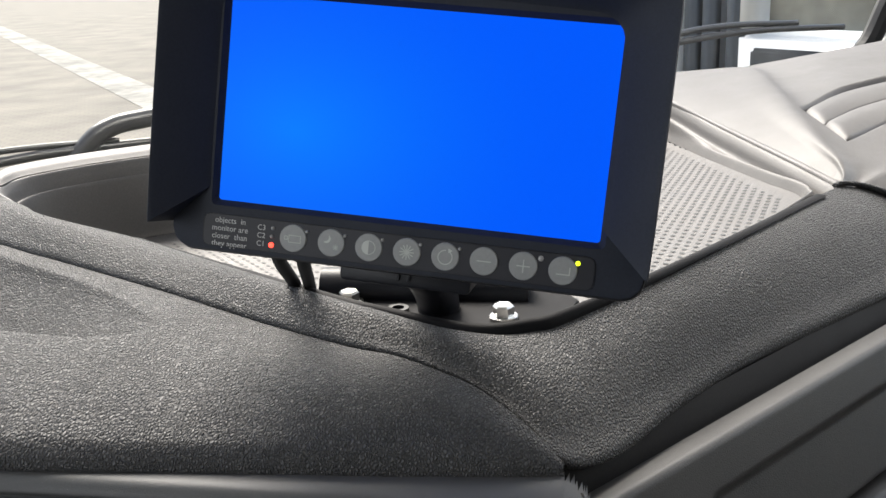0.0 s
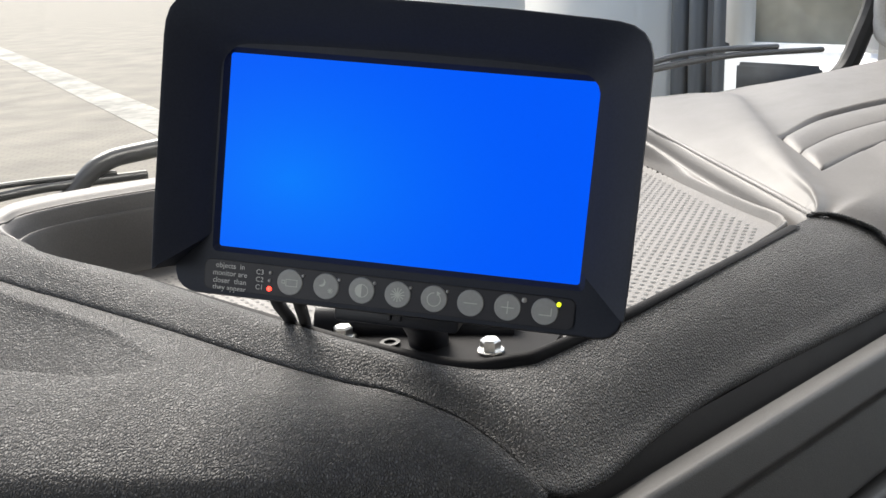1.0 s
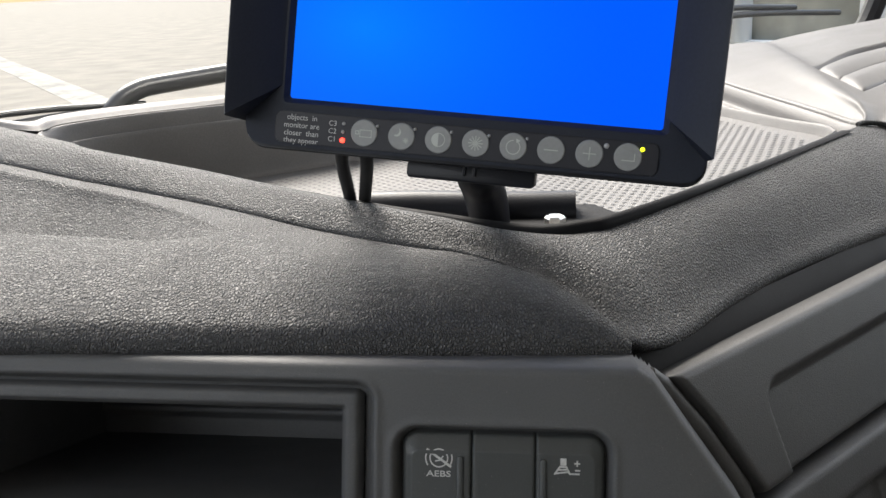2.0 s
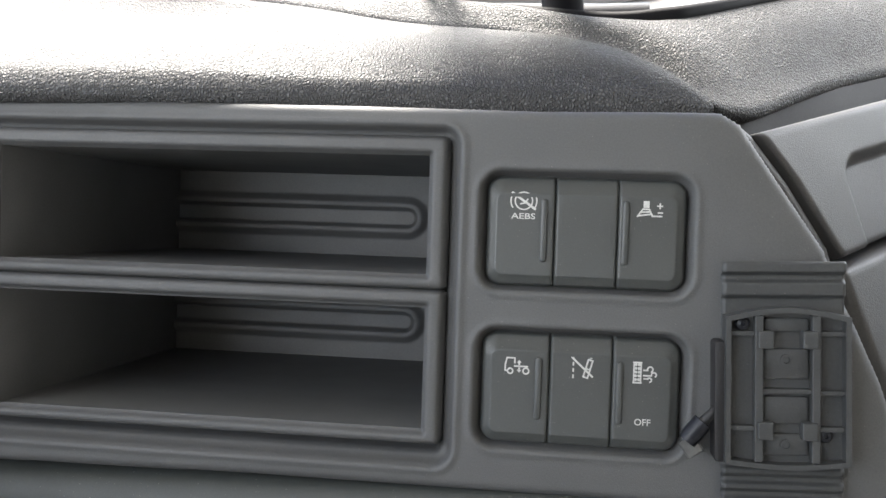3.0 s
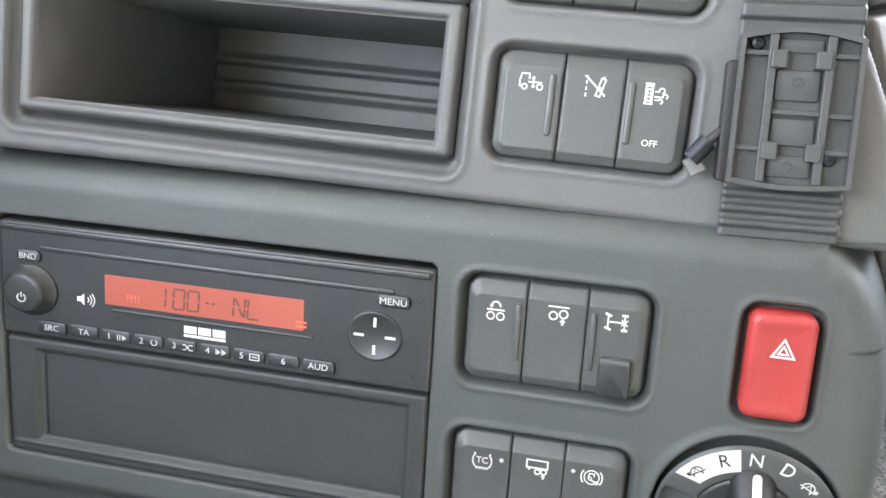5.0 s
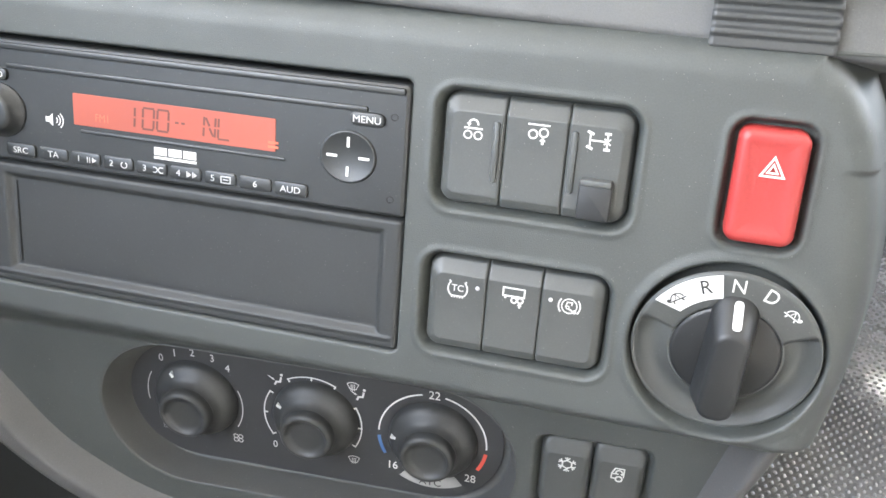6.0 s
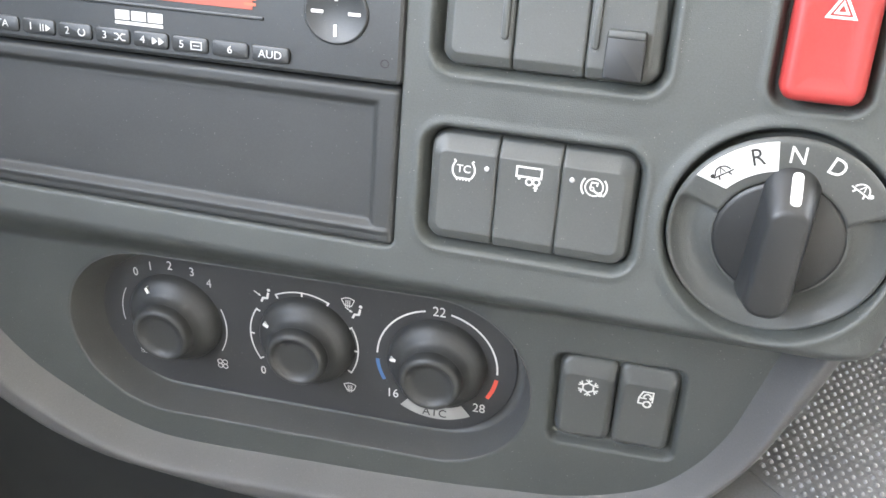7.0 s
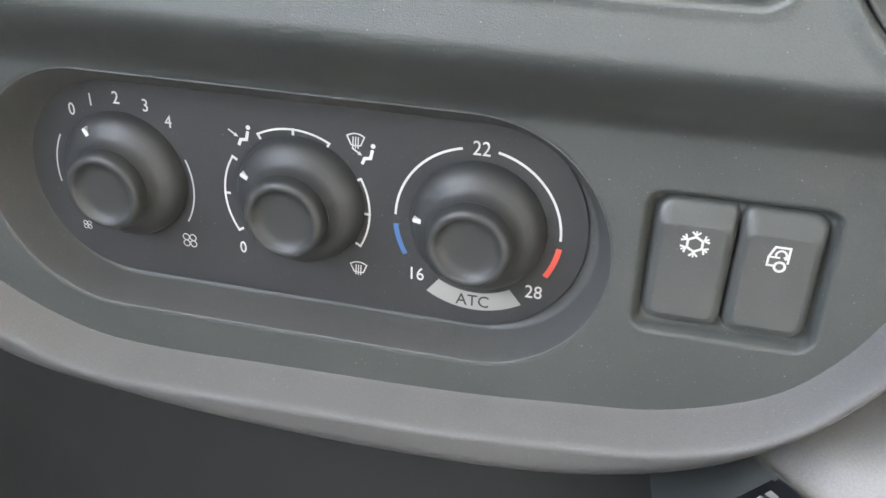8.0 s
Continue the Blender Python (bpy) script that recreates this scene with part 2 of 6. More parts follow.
def at(u, v, n=0.0, turn=0.0):
    return pose(u * K, v * K, n * K, 0, 0, turn)


def rrect(cx, cy, w, h, r, k=5):
    """A rounded rectangle as a function of its inset."""
    def loop(i=0.0):
        a, b, q = w / 2 - i, h / 2 - i, max(r - i, 0.05)
        return [(cx + sx * (a - q) + q * math.cos(t), cy + sy * (b - q) + q * math.sin(t))
                for sx, sy, t0 in ((1, 1, 0), (-1, 1, 90), (-1, -1, 180), (1, -1, 270))
                for t in (radians(t0 + 90 * j / k) for j in range(k + 1))]
    return loop


def circle(cx, cy, r, k=40):
    def loop(i=0.0):
        return [(cx + (r - i) * math.cos(2 * math.pi * j / k), cy + (r - i) * math.sin(2 * math.pi * j / k)) for j in range(k)]
    return loop


def prism(bm, loop, levels, close=True):
    """Stacks loops: levels are (height, inset); the first and last are capped."""
    rings = [[bm.verts.new((x, y, z)) for x, y in loop(i)] for z, i in levels]
    for a, b in zip(rings, rings[1:]):
        for j in range(len(a)):
            bm.faces.new((a[j], a[j - 1], b[j - 1], b[j]))
    if close:
        bm.faces.new(rings[0])
        bm.faces.new(rings[-1])
    return bm


def block(bm, cx, cy, w, h, z0, z1, r=1.0, bev=0.6, k=4):
    return prism(bm, rrect(cx, cy, w, h, r, k), [(z0, 0), (z1 - bev, 0), (z1 - bev * 0.3, bev * 0.3), (z1, bev)])


def lathe(bm, profile, k=40, cx=0.0, cy=0.0):
    rings = [[bm.verts.new((cx + r * math.cos(2 * math.pi * j / k), cy + r * math.sin(2 * math.pi * j / k), z)) for j in range(k)]
             for r, z in profile]
    for a, b in zip(rings, rings[1:]):
        for j in range(k):
            bm.faces.new((a[j - 1], a[j], b[j], b[j - 1]))
    if profile[0][0] > 0:
        bm.faces.new(rings[0])
    bm.faces.new(rings[-1])
    return bm


def tube(bm, pts, r, k=10):
    pts = [Vector(p) for p in pts]
    rings, side = [], None
    for i, p in enumerate(pts):
        d = (pts[min(i + 1, len(pts) - 1)] - pts[max(i - 1, 0)]).normalized()
        side = d.orthogonal().normalized() if side is None else (side - d * side.dot(d)).normalized()
        up = d.cross(side)
        rings.append([bm.verts.new(p + r * (math.cos(2 * math.pi * j / k) * side + math.sin(2 * math.pi * j / k) * up)) for j in range(k)])
    for a, b in zip(rings, rings[1:]):
        for j in range(k):
            bm.faces.new((a[j - 1], a[j], b[j], b[j - 1]))
    bm.faces.new(rings[0]), bm.faces.new(rings[-1])
    return bm


def stroke(bm, pts, w, z0=0.0, z1=0.12, closed=False):
    """A flat printed line along points, as a thin raised ribbon."""
    p = [Vector((*q, 0)) for q in pts]
    n = len(p)
    left, right = [], []
    for i in range(n):
        a, b = (p[i - 1], p[(i + 1) % n]) if closed else (p[max(i - 1, 0)], p[min(i + 1, n - 1)])
        d1, d2 = (p[i] - a), (b - p[i])
        d1 = d1.normalized() if d1.length > 1e-6 else d2.normalized()
        d2 = d2.normalized() if d2.length > 1e-6 else d1
        m = (d1 + d2)
        m = m.normalized() if m.length > 1e-3 else d1
        s = Vector((-m.y, m.x, 0)) * (w / 2 / max(abs(m.dot(d1)), 0.5))
        left.append(p[i] + s), right.append(p[i] - s)
    vs = [[bm.verts.new((q.x, q.y, z)) for q in row] for row, z in ((left, z0), (left, z1), (right, z1), (right, z0))]
    for i in range(n if closed else n - 1):
        j = (i + 1) % n
        for k in range(4):
            bm.faces.new((vs[k][i], vs[k][j], vs[(k + 1) % 4][j], vs[(k + 1) % 4][i]))
    if not closed:
        bm.faces.new([v[0] for v in vs]), bm.faces.new([v[-1] for v in vs])
    return bm


def arc(cx, cy, r, a0, a1, k=16):
    return [(cx + r * math.cos(radians(a0 + (a1 - a0) * j / k)), cy + r * math.sin(radians(a0 + (a1 - a0) * j / k))) for j in range(k + 1)]


def ring(bm, cx, cy, r, w, z1=0.12):
    return stroke(bm, arc(cx, cy, r, 0, 360, 24)[:-1], w, 0, z1, closed=True)


def dot(bm, cx, cy, r, z1=0.12, k=12):
    return prism(bm, circle(cx, cy, r, k), [(0, 0), (z1, 0)])


def poly(bm, pts, z0=0.0, z1=0.12):
    a = [bm.verts.new((*q, z0)) for q in pts]
    b = [bm.verts.new((*q, z1)) for q in pts]
    for j in range(len(pts)):
        bm.faces.new((a[j - 1], a[j], b[j], b[j - 1]))
    bm.faces.new(a), bm.faces.new(b)
    return bm


def lettering(name, body, size, x, y, material, parent, z=0.0, align="CENTER", turn=0.0, width=1.0, label="", bold=0.0, thick=0.12):
    """A word in the built-in font as a thin raised mesh, centred on x, y."""
    cu = bpy.data.curves.new(name, "FONT")
    cu.body, cu.size, cu.align_x, cu.align_y = body, size, align, "CENTER"
    cu.extrude, cu.offset, cu.resolution_u = thick / 2, bold, 3
    tmp = new("lettering_source", cu)
    me = bpy.data.meshes.new_from_object(tmp.evaluated_get(bpy.context.evaluated_depsgraph_get()))
    bpy.data.objects.remove(tmp)
    me.name = name
    me.transform(Matrix.Diagonal((K, K, K, 1)) @ Matrix.Translation((x, y, z + thick / 2)) @ Matrix.Rotation(radians(turn), 4, "Z") @ Matrix.Diagonal((width, 1, 1, 1)))
    me.materials.clear()
    return finish(name, me, material, parent, label, smooth=False)


def grid_mesh(name, P, material, parent, label="", keep=None, scale=K):
    """A smooth sheet through a grid of points (rows, columns, 3)."""
    r, c = P.shape[:2]
    i = np.arange(r * c).reshape(r, c)
    f = np.stack([i[:-1, :-1], i[:-1, 1:], i[1:, 1:], i[1:, :-1]], -1).reshape(-1, 4)
    if keep is not None:
        k = (keep[:-1, :-1] & keep[:-1, 1:] & keep[1:, 1:] & keep[1:, :-1]).reshape(-1)
        f = f[k]
    used = np.unique(f)
    back = np.full(r * c, -1)
    back[used] = np.arange(len(used))
    me = bpy.data.meshes.new(name)
    me.from_pydata((P.reshape(-1, 3)[used] * scale).tolist(), [], back[f].tolist())
    me.update()
    return finish(name, me, material, parent, label)


def sstep(a, b, x):
    t = np.clip((x - a) / (b - a), 0, 1)
    return t * t * (3 - 2 * t)


def sd_rect(u, v, u0, u1, v0, v1, r):
    qu, qv = np.abs(u - (u0 + u1) / 2) - (u1 - u0) / 2 + r, np.abs(v - (v0 + v1) / 2) - (v1 - v0) / 2 + r
    return np.hypot(np.maximum(qu, 0), np.maximum(qv, 0)) + np.minimum(np.maximum(qu, qv), 0) - r


def sd_poly(u, v, pts):
    """Signed distance to a closed outline, negative inside."""
    best, inside = np.full(u.shape, 1e9), np.zeros(u.shape, bool)
    for (x0, y0), (x1, y1) in zip(pts, pts[1:] + pts[:1]):
        ex, ey = x1 - x0, y1 - y0
        t = np.clip(((u - x0) * ex + (v - y0) * ey) / (ex * ex + ey * ey + 1e-9), 0, 1)
        best = np.minimum(best, np.hypot(u - x0 - t * ex, v - y0 - t * ey))
        cross = ((y0 > v) != (y1 > v)) & (u < ex * (v - y0) / (ey if abs(ey) > 1e-9 else 1e-9) + x0)
        inside ^= cross
    return np.where(inside, -best, best)


def smooth_line(pts, k=8):
    """Catmull-Rom through points of any dimension."""
    p = [np.array(q, float) for q in pts]
    p = [2 * p[0] - p[1], *p, 2 * p[-1] - p[-2]]
    out = []
    for a, b, c, d in zip(p, p[1:], p[2:], p[3:]):
        for j in range(k):
            t = j / k
            out.append(0.5 * (2 * b + (c - a) * t + (2 * a - 5 * b + 4 * c - d) * t * t + (3 * b - a - 3 * c + d) * t ** 3))
    out.append(p[-2])
    return np.array(out)


def roll_off(d, r):
    """How far a surface has turned away at distance d past the start of its rounded edge."""
    x = np.clip(d + r, 0, r * 0.97)
    return r - np.sqrt(r * r - x * x) + np.maximum(d + r * 0.03, 0) * 4


def strips(name, curves, material, parent, label="", k=6, along=8):
    """A sheet through curves in metres whose points answer each other one by one."""
    rows = [smooth_line(c, along) for c in curves]
    return grid_mesh(name, smooth_line(rows, k), material, parent, label, scale=1.0)


# ---- the cab shell, in the truck's axes (s right, f front, z up) ----
def slab(name, s0, s1, f0, f1, z0, z1, material, label, category, kind="structure", bev=8):
    ob = thing(name, FT, label, category, kind=kind)
    bm = bmesh.new()
    bmesh.ops.create_cube(bm, size=1)
    for v in bm.verts:
        v.co = Vector(((s0 + s1) / 2 + v.co.x * (s1 - s0), (f0 + f1) / 2 + v.co.y * (f1 - f0), (z0 + z1) / 2 + v.co.z * (z1 - z0))) / K
    if bev:
        bmesh.ops.bevel(bm, geom=bm.edges[:], offset=bev, segments=2, affect="EDGES")
    part("sheet", bm, material, ob)
    return ob


slab("floor", -1.12, 1.22, -1.7, 0.55, -0.06, 0.0, FLOORM, "grey rubber floor of the truck cab", "floor")
slab("wall_front", -1.12, 1.22, 0.46, 0.52, 0.0, 1.10, TRIM, "plain lower front wall under the windscreen", "wall")
slab("wall_rear", -1.12, 1.22, -1.70, -1.64, 0.0, 2.10, LINER, "beige fabric lined rear wall of the cab", "wall")
for nm, s0, s1 in (("wall_west", -1.12, -1.06), ("wall_east", 1.16, 1.22)):
    ob = slab(nm, s0, s1, -1.64, 0.46, 0.0, 1.12, TRIM, "dark trimmed side wall of the cab under a door window", "wall")
    for f0, f1, z0, z1 in ((-1.64, -0.62, 1.12, 2.10), (-0.62, 0.40, 1.92, 2.10), (0.32, 0.52, 1.12, 2.10)):
        bm = bmesh.new()
        bmesh.ops.create_cube(bm, size=1)
        for v in bm.verts:
            v.co = Vector(((s0 + s1) / 2 + v.co.x * (s1 - s0), (f0 + f1) / 2 + v.co.y * (f1 - f0), (z0 + z1) / 2 + v.co.z * (z1 - z0))) / K
        part("pillar_lining", bm, LINER, ob)
slab("ceiling", -1.12, 1.22, -1.70, 0.50, 2.10, 2.16, LINER, "beige fabric cab roof lining", "ceiling")
slab("wall_header", -1.06, 1.16, 0.40, 0.52, 1.98, 2.10, LINER, "beige header above the windscreen", "wall")

# windscreen with its black rubber edge
win = thing("window_1", FT, "clear windscreen in a black rubber seal", "window", kind="structure")
bm = bmesh.new()
for z0, f0 in ((1.13, 0.535), (2.0, 0.44)):
    for s0 in (-1.06, 1.16):
        bm.verts.new((s0 / K, f0 / K, z0 / K))
v = list(bm.verts)
bm.faces.new((v[0], v[1], v[3], v[2]))
pane = part("pane", bm, GLASS, win)
pane.visible_shadow = False
bm = bmesh.new()
tube(bm, [(q[0] / K, q[1] / K, q[2] / K) for q in smooth_line([(0.2, 0.545, 1.105), (0.9, 0.54, 1.12), (1.06, 0.535, 1.135), (1.12, 0.528, 1.19), (1.15, 0.51, 1.35), (1.16, 0.45, 1.98)], 8)], 14, 10)
part("rubber_seal", bm, RUBBER, win, "black rubber edge seal")

# ---- ground and what stands outside ----
ground = thing("ground", pose(0, 0, -1.12, 0, 0, 12), "sunlit beige block paving of a truck yard", "ground", kind="structure")
me = bpy.data.meshes.new("paving")
me.from_pydata([(-2500, -2500, 0), (2500, -2500, 0), (2500, 2500, 0), (-2500, 2500, 0)], [], [(0, 1, 2, 3)])
finish("paving", me, PAVING, ground, smooth=False)
line = thing("painted_line", pose(-8.5, 16.2, -1.116, 0, 0, -50), "worn white painted line on the paving", "road marking", kind="structure")
bm = bmesh.new()
poly(bm, [(-60000, -450), (20000, -450), (20000, 450), (-60000, 450)], 0, 4)
part("stripe", bm, LINE, line)

# ---- the dashboard top ----
dash = thing("dashboard", Matrix(), "dark grey dashboard with grained padded rolls and an open tray", "dashboard")
SEAM = [(-0.56, 0.30, 1.19), (-0.271, 0.193, 1.161), (-0.226, 0.177, 1.157), (-0.147, 0.149, 1.150), (-0.096, 0.133, 1.143), (-0.048, 0.115, 1.140),
        (-0.022, 0.110, 1.138), (0.007, 0.099, 1.133), (0.022, 0.091, 1.128), (0.037, 0.081, 1.121), (0.049, 0.073, 1.112),
        (0.069, 0.091, 1.106), (0.100, 0.141, 1.1065), (0.137, 0.192, 1.1060), (0.225, 0.290, 1.1060), (0.290, 0.366, 1.1050)]
RIM = [(-0.58, 0.38, 1.196), (-0.312, 0.255, 1.172), (-0.262, 0.226, 1.167), (-0.196, 0.211, 1.158), (-0.130, 0.182, 1.152), (-0.062, 0.150, 1.147),
       (-0.040, 0.141, 1.145), (-0.015, 0.134, 1.142), (0.005, 0.131, 1.141), (0.020, 0.132, 1.141), (0.031, 0.136, 1.142),
       (0.043, 0.144, 1.143), (0.080, 0.187, 1.146), (0.127, 0.255, 1.147), (0.190, 0.345, 1.149), (0.220, 0.392, 1.1475)]


def between(a, b, t, lift):
    return [tuple(p + (q - p) * t + (lift if i == 2 else 0) for i, (p, q) in enumerate(zip(x, y))) for x, y in zip(a, b)]


NEAR = [(x + (0.0 if i < 10 else -0.0006), y + 0.0010, z - 0.0012) for i, (x, y, z) in enumerate(SEAM)]
UNDER = [(x + (0.003 if i < 10 else -0.022), y + (0.006 if i < 10 else 0.020), z - 0.012) for i, (x, y, z) in enumerate(NEAR)]
# how far the roll swells above the straight line from seam to rim; it starts hollow round the rounded end of the front pad
SWELL = [(0.0052, 0.0085)] * 5 + [(0.0046, 0.0082), (0.0030, 0.0074), (0.0016, 0.0066), (0.0010, 0.0060), (0.0012, 0.0062), (0.0026, 0.0072), (0.0046, 0.0082)] + [(0.0055, 0.0085)] * 4


def swollen(t, k):
    return [tuple(p + (q - p) * t + (w[k] if i == 2 else 0) for i, (p, q) in enumerate(zip(x, y))) for x, y, w in zip(NEAR, RIM, SWELL)]


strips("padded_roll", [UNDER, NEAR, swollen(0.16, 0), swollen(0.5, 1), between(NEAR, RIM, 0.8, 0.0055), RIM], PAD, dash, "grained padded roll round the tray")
# dark edging where the roll meets the tray
EDGING = [(0.5, 3), (1.6, 4), (3.4, 5), (4.4, 6), (4.6, 8), (4.6, 10), (4.2, 11), (2.6, 12), (1.2, 13), (0.4, 14)]
bm = bmesh.new()
line_ = smooth_line([RIM[i] for _, i in EDGING], 8)
wid = smooth_line([(w,) for w, _ in EDGING], 8)[:, 0]
rings = []
for i, p in enumerate(line_):
    d = line_[min(i + 1, len(line_) - 1)] - line_[max(i - 1, 0)]
    d /= np.linalg.norm(d)
    side = np.array([d[1], -d[0], 0])
    rings.append([bm.verts.new((p + side * (0.0010 + math.cos(radians(a)) * 0.0035) + np.array([0, 0, 0.0002 + math.sin(radians(a)) * wid[i] * 0.0011])) / K) for a in range(0, 360, 45)])
for a, b in zip(rings, rings[1:]):
    for j in range(8):
        bm.faces.new((a[j - 1], a[j], b[j], b[j - 1]))
part("tray_edging", bm, PLATE, dash, "dark edging of the tray", smooth=True, sharp=80)

# front pad over the console, with a wedge-shaped pocket sunk into its driver's end
def front_pad():
    xs = np.concatenate([np.linspace(-0.56, -0.28, 15)[:-1], np.linspace(-0.28, -0.10, 70)[:-1], np.linspace(-0.10, 0.0, 21)[:-1], np.linspace(0.0, 0.0492, 28)])
    qs = np.concatenate([np.linspace(0, 0.06, 7)[:-1], np.linspace(0.06, 0.66, 66)[:-1], np.linspace(0.66, 1.0, 20)])
    x, q = np.meshgrid(xs, qs)
    line_ = smooth_line(SEAM[:11], 8)
    sy, sz = np.interp(x, line_[:, 0], line_[:, 1]), np.interp(x, line_[:, 0], line_[:, 2])
    bx = [-0.56, -0.32, -0.20, -0.15, -0.10, -0.05, 0.0, 0.03, 0.0495]
    by = np.interp(x, bx, [-0.030, 0.002, 0.0213, 0.0286, 0.0393, 0.0498, 0.0590, 0.0640, 0.0700])
    bz = np.interp(x, bx, [1.147, 1.1375, 1.132, 1.1294, 1.1249, 1.1203, 1.1160, 1.1135, 1.1105])
    y = sy - 0.0006 + (by - sy) * q
    z = bz + (sz - bz) * (1 - q ** 2.8) + 0.0012
    z -= (0.0010 + 0.0018 * sstep(-0.06, 0.0, x)) * np.clip(1 - q / 0.05, 0, 1) ** 2
    z -= 0.006 * np.clip((q - 0.93) / 0.07, 0, 1) ** 2
    deep = np.clip((-0.135 - x) / 0.075, 0, 1.25) ** 0.85
    upper, crest = np.interp(x, [-0.26, -0.20, -0.17, -0.135], [0.08, 0.11, 0.145, 0.27]), np.interp(x, [-0.25, -0.16, -0.135], [0.54, 0.47, 0.36])
    z -= 0.027 * deep * np.clip((q - upper) / (crest - 0.03 - upper), 0, 1) ** 0.75 * sstep(crest + 0.012, crest - 0.035, q)
    P = np.stack([x, y, z], -1)
    skirt = P[:1] + np.array([0, 0.0004, -0.008])
    under = np.stack([P[-1:] + np.array([0, 0.003, -0.004]), P[-1:] + np.array([0, 0.022, -0.008])])[:, 0]
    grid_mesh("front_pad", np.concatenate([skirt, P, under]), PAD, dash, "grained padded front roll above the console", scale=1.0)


front_pad()

# tray: walls down from the rim, floor, and the flat ledge behind it
TRAY = [(-0.312, 0.257), (-0.262, 0.228), (-0.196, 0.211), (-0.130, 0.182), (-0.062, 0.150), (-0.015, 0.134), (0.005, 0.131), (0.031, 0.136), (0.080, 0.187),
        (0.127, 0.255), (0.197, 0.352), (0.2045, 0.373), (0.202, 0.395), (0.187, 0.440), (0.151, 0.550), (0.103, 0.690), (0.06, 0.705), (0.0, 0.64), (-0.10, 0.53),
        (-0.20, 0.425), (-0.262, 0.366), (-0.300, 0.331), (-0.322, 0.298), (-0.323, 0.272)]
TZ = [1.173, 1.166, 1.158, 1.152, 1.147, 1.142, 1.141, 1.142, 1.146, 1.147, 1.149, 1.1485, 1.1475, 1.150, 1.154, 1.161, 1.166, 1.168, 1.171, 1.173, 1.174, 1.174, 1.174, 1.1735]
ctr = np.array([-0.02, 0.36])


def tray_loop(inset, z=None, drop=0.0):
    out = []
    for (x, y), h in zip(TRAY, TZ):
        d = ctr - np.array([x, y])
        q = np.array([x, y]) + d / np.linalg.norm(d) * inset
        out.append((q[0], q[1], h - drop if z is None else z))
    return out + out[:1]


def floor_z(x):
    return 1.1175 + 0.021 * np.clip((np.asarray(x) - 0.03) / 0.15, 0, 1.1) ** 1.2


def floor_loop(inset, lift):
    return [(x, y, float(floor_z(x)) + lift) for x, y, _ in tray_loop(inset)]


strips("tray_wall", [tray_loop(-0.001, drop=0.002), tray_loop(0.002, drop=0.001), tray_loop(0.006, drop=0.006), tray_loop(0.0085, drop=0.013), tray_loop(0.0125, drop=0.0145), floor_loop(0.0155, 0.0065), floor_loop(0.020, 0.0)],
       DASH, dash, "sloping tray wall", along=6, k=5)


def inside_tray(x, y, inset=0.022):
    return sd_poly(np.array([x]), np.array([y]), [(q[0], q[1]) for q in tray_loop(inset)[:-1]])[0] < 0


gx, gy = np.meshgrid(np.arange(-0.34, 0.22, 0.004), np.arange(0.12, 0.72, 0.004))
grid_mesh("tray_floor", np.stack([gx, gy, floor_z(gx) - 0.0001], -1), DASH, dash, "grey tray floor", keep=sd_poly(gx, gy, [(q[0], q[1]) for q in tray_loop(0.014)[:-1]]) < 0, scale=1.0)

# ledge behind the tray up to the glass, and the passenger side
FARL = [(-0.58, 0.382, 1.196), (-0.45, 0.322, 1.185), (-0.37, 0.285, 1.177), (-0.325, 0.272, 1.1735), (-0.322, 0.298, 1.1738), (-0.300, 0.331, 1.1738), (-0.262, 0.366, 1.1738), (-0.20, 0.425, 1.173),
        (-0.10, 0.53, 1.171), (0.0, 0.64, 1.168), (0.06, 0.705, 1.166), (0.105, 0.690, 1.165)]


def shifted(line_, by, lift):
    return [(x - 0.7071 * by, y + 0.7071 * by, z + lift) for x, y, z in line_]


strips("rear_ledge", [FARL, shifted(FARL, 0.010, 0.004), shifted(FARL, 0.030, 0.002), shifted(FARL, 0.048, -0.012), shifted(FARL, 0.075, -0.10)],
       DASH, dash, "grey ledge along the windscreen")
RIGHT = [(0.2052, 0.373, 1.1492), (0.2062, 0.380, 1.1488), (0.2052, 0.386, 1.1484), (0.2033, 0.397, 1.148), (0.188, 0.442, 1.1505), (0.152, 0.552, 1.1545), (0.104, 0.692, 1.1615), (0.09, 0.80, 1.165), (0.08, 0.88, 1.158)]
CREST = [(0.2092, 0.3725, 1.1505), (0.2125, 0.384, 1.1535), (0.2135, 0.396, 1.1560), (0.2130, 0.412, 1.1590), (0.2095, 0.450, 1.1625), (0.2055, 0.530, 1.1675), (0.2015, 0.655, 1.1720), (0.198, 0.80, 1.172), (0.18, 0.98, 1.15)]
SHOULDER = [(0.2252, 0.3755, 1.1475), (0.242, 0.394, 1.151), (0.256, 0.414, 1.153), (0.266, 0.440, 1.155), (0.272, 0.480, 1.159), (0.272, 0.570, 1.169), (0.272, 0.69, 1.178), (0.272, 0.84, 1.178), (0.26, 1.04, 1.15)]
EDGE3 = [(0.2536, 0.368, 1.1335), (0.275, 0.395, 1.142), (0.292, 0.424, 1.148), (0.305, 0.460, 1.154), (0.315, 0.52, 1.166), (0.322, 0.62, 1.178), (0.328, 0.74, 1.184), (0.335, 0.90, 1.182), (0.34, 1.10, 1.15)]
EDGE4 = [(0.270, 0.347, 1.105), (0.310, 0.396, 1.126), (0.345, 0.450, 1.142), (0.38, 0.52, 1.152), (0.42, 0.61, 1.168), (0.45, 0.73, 1.187), (0.47, 0.88, 1.195), (0.49, 1.04, 1.190), (0.49, 1.24, 1.15)]
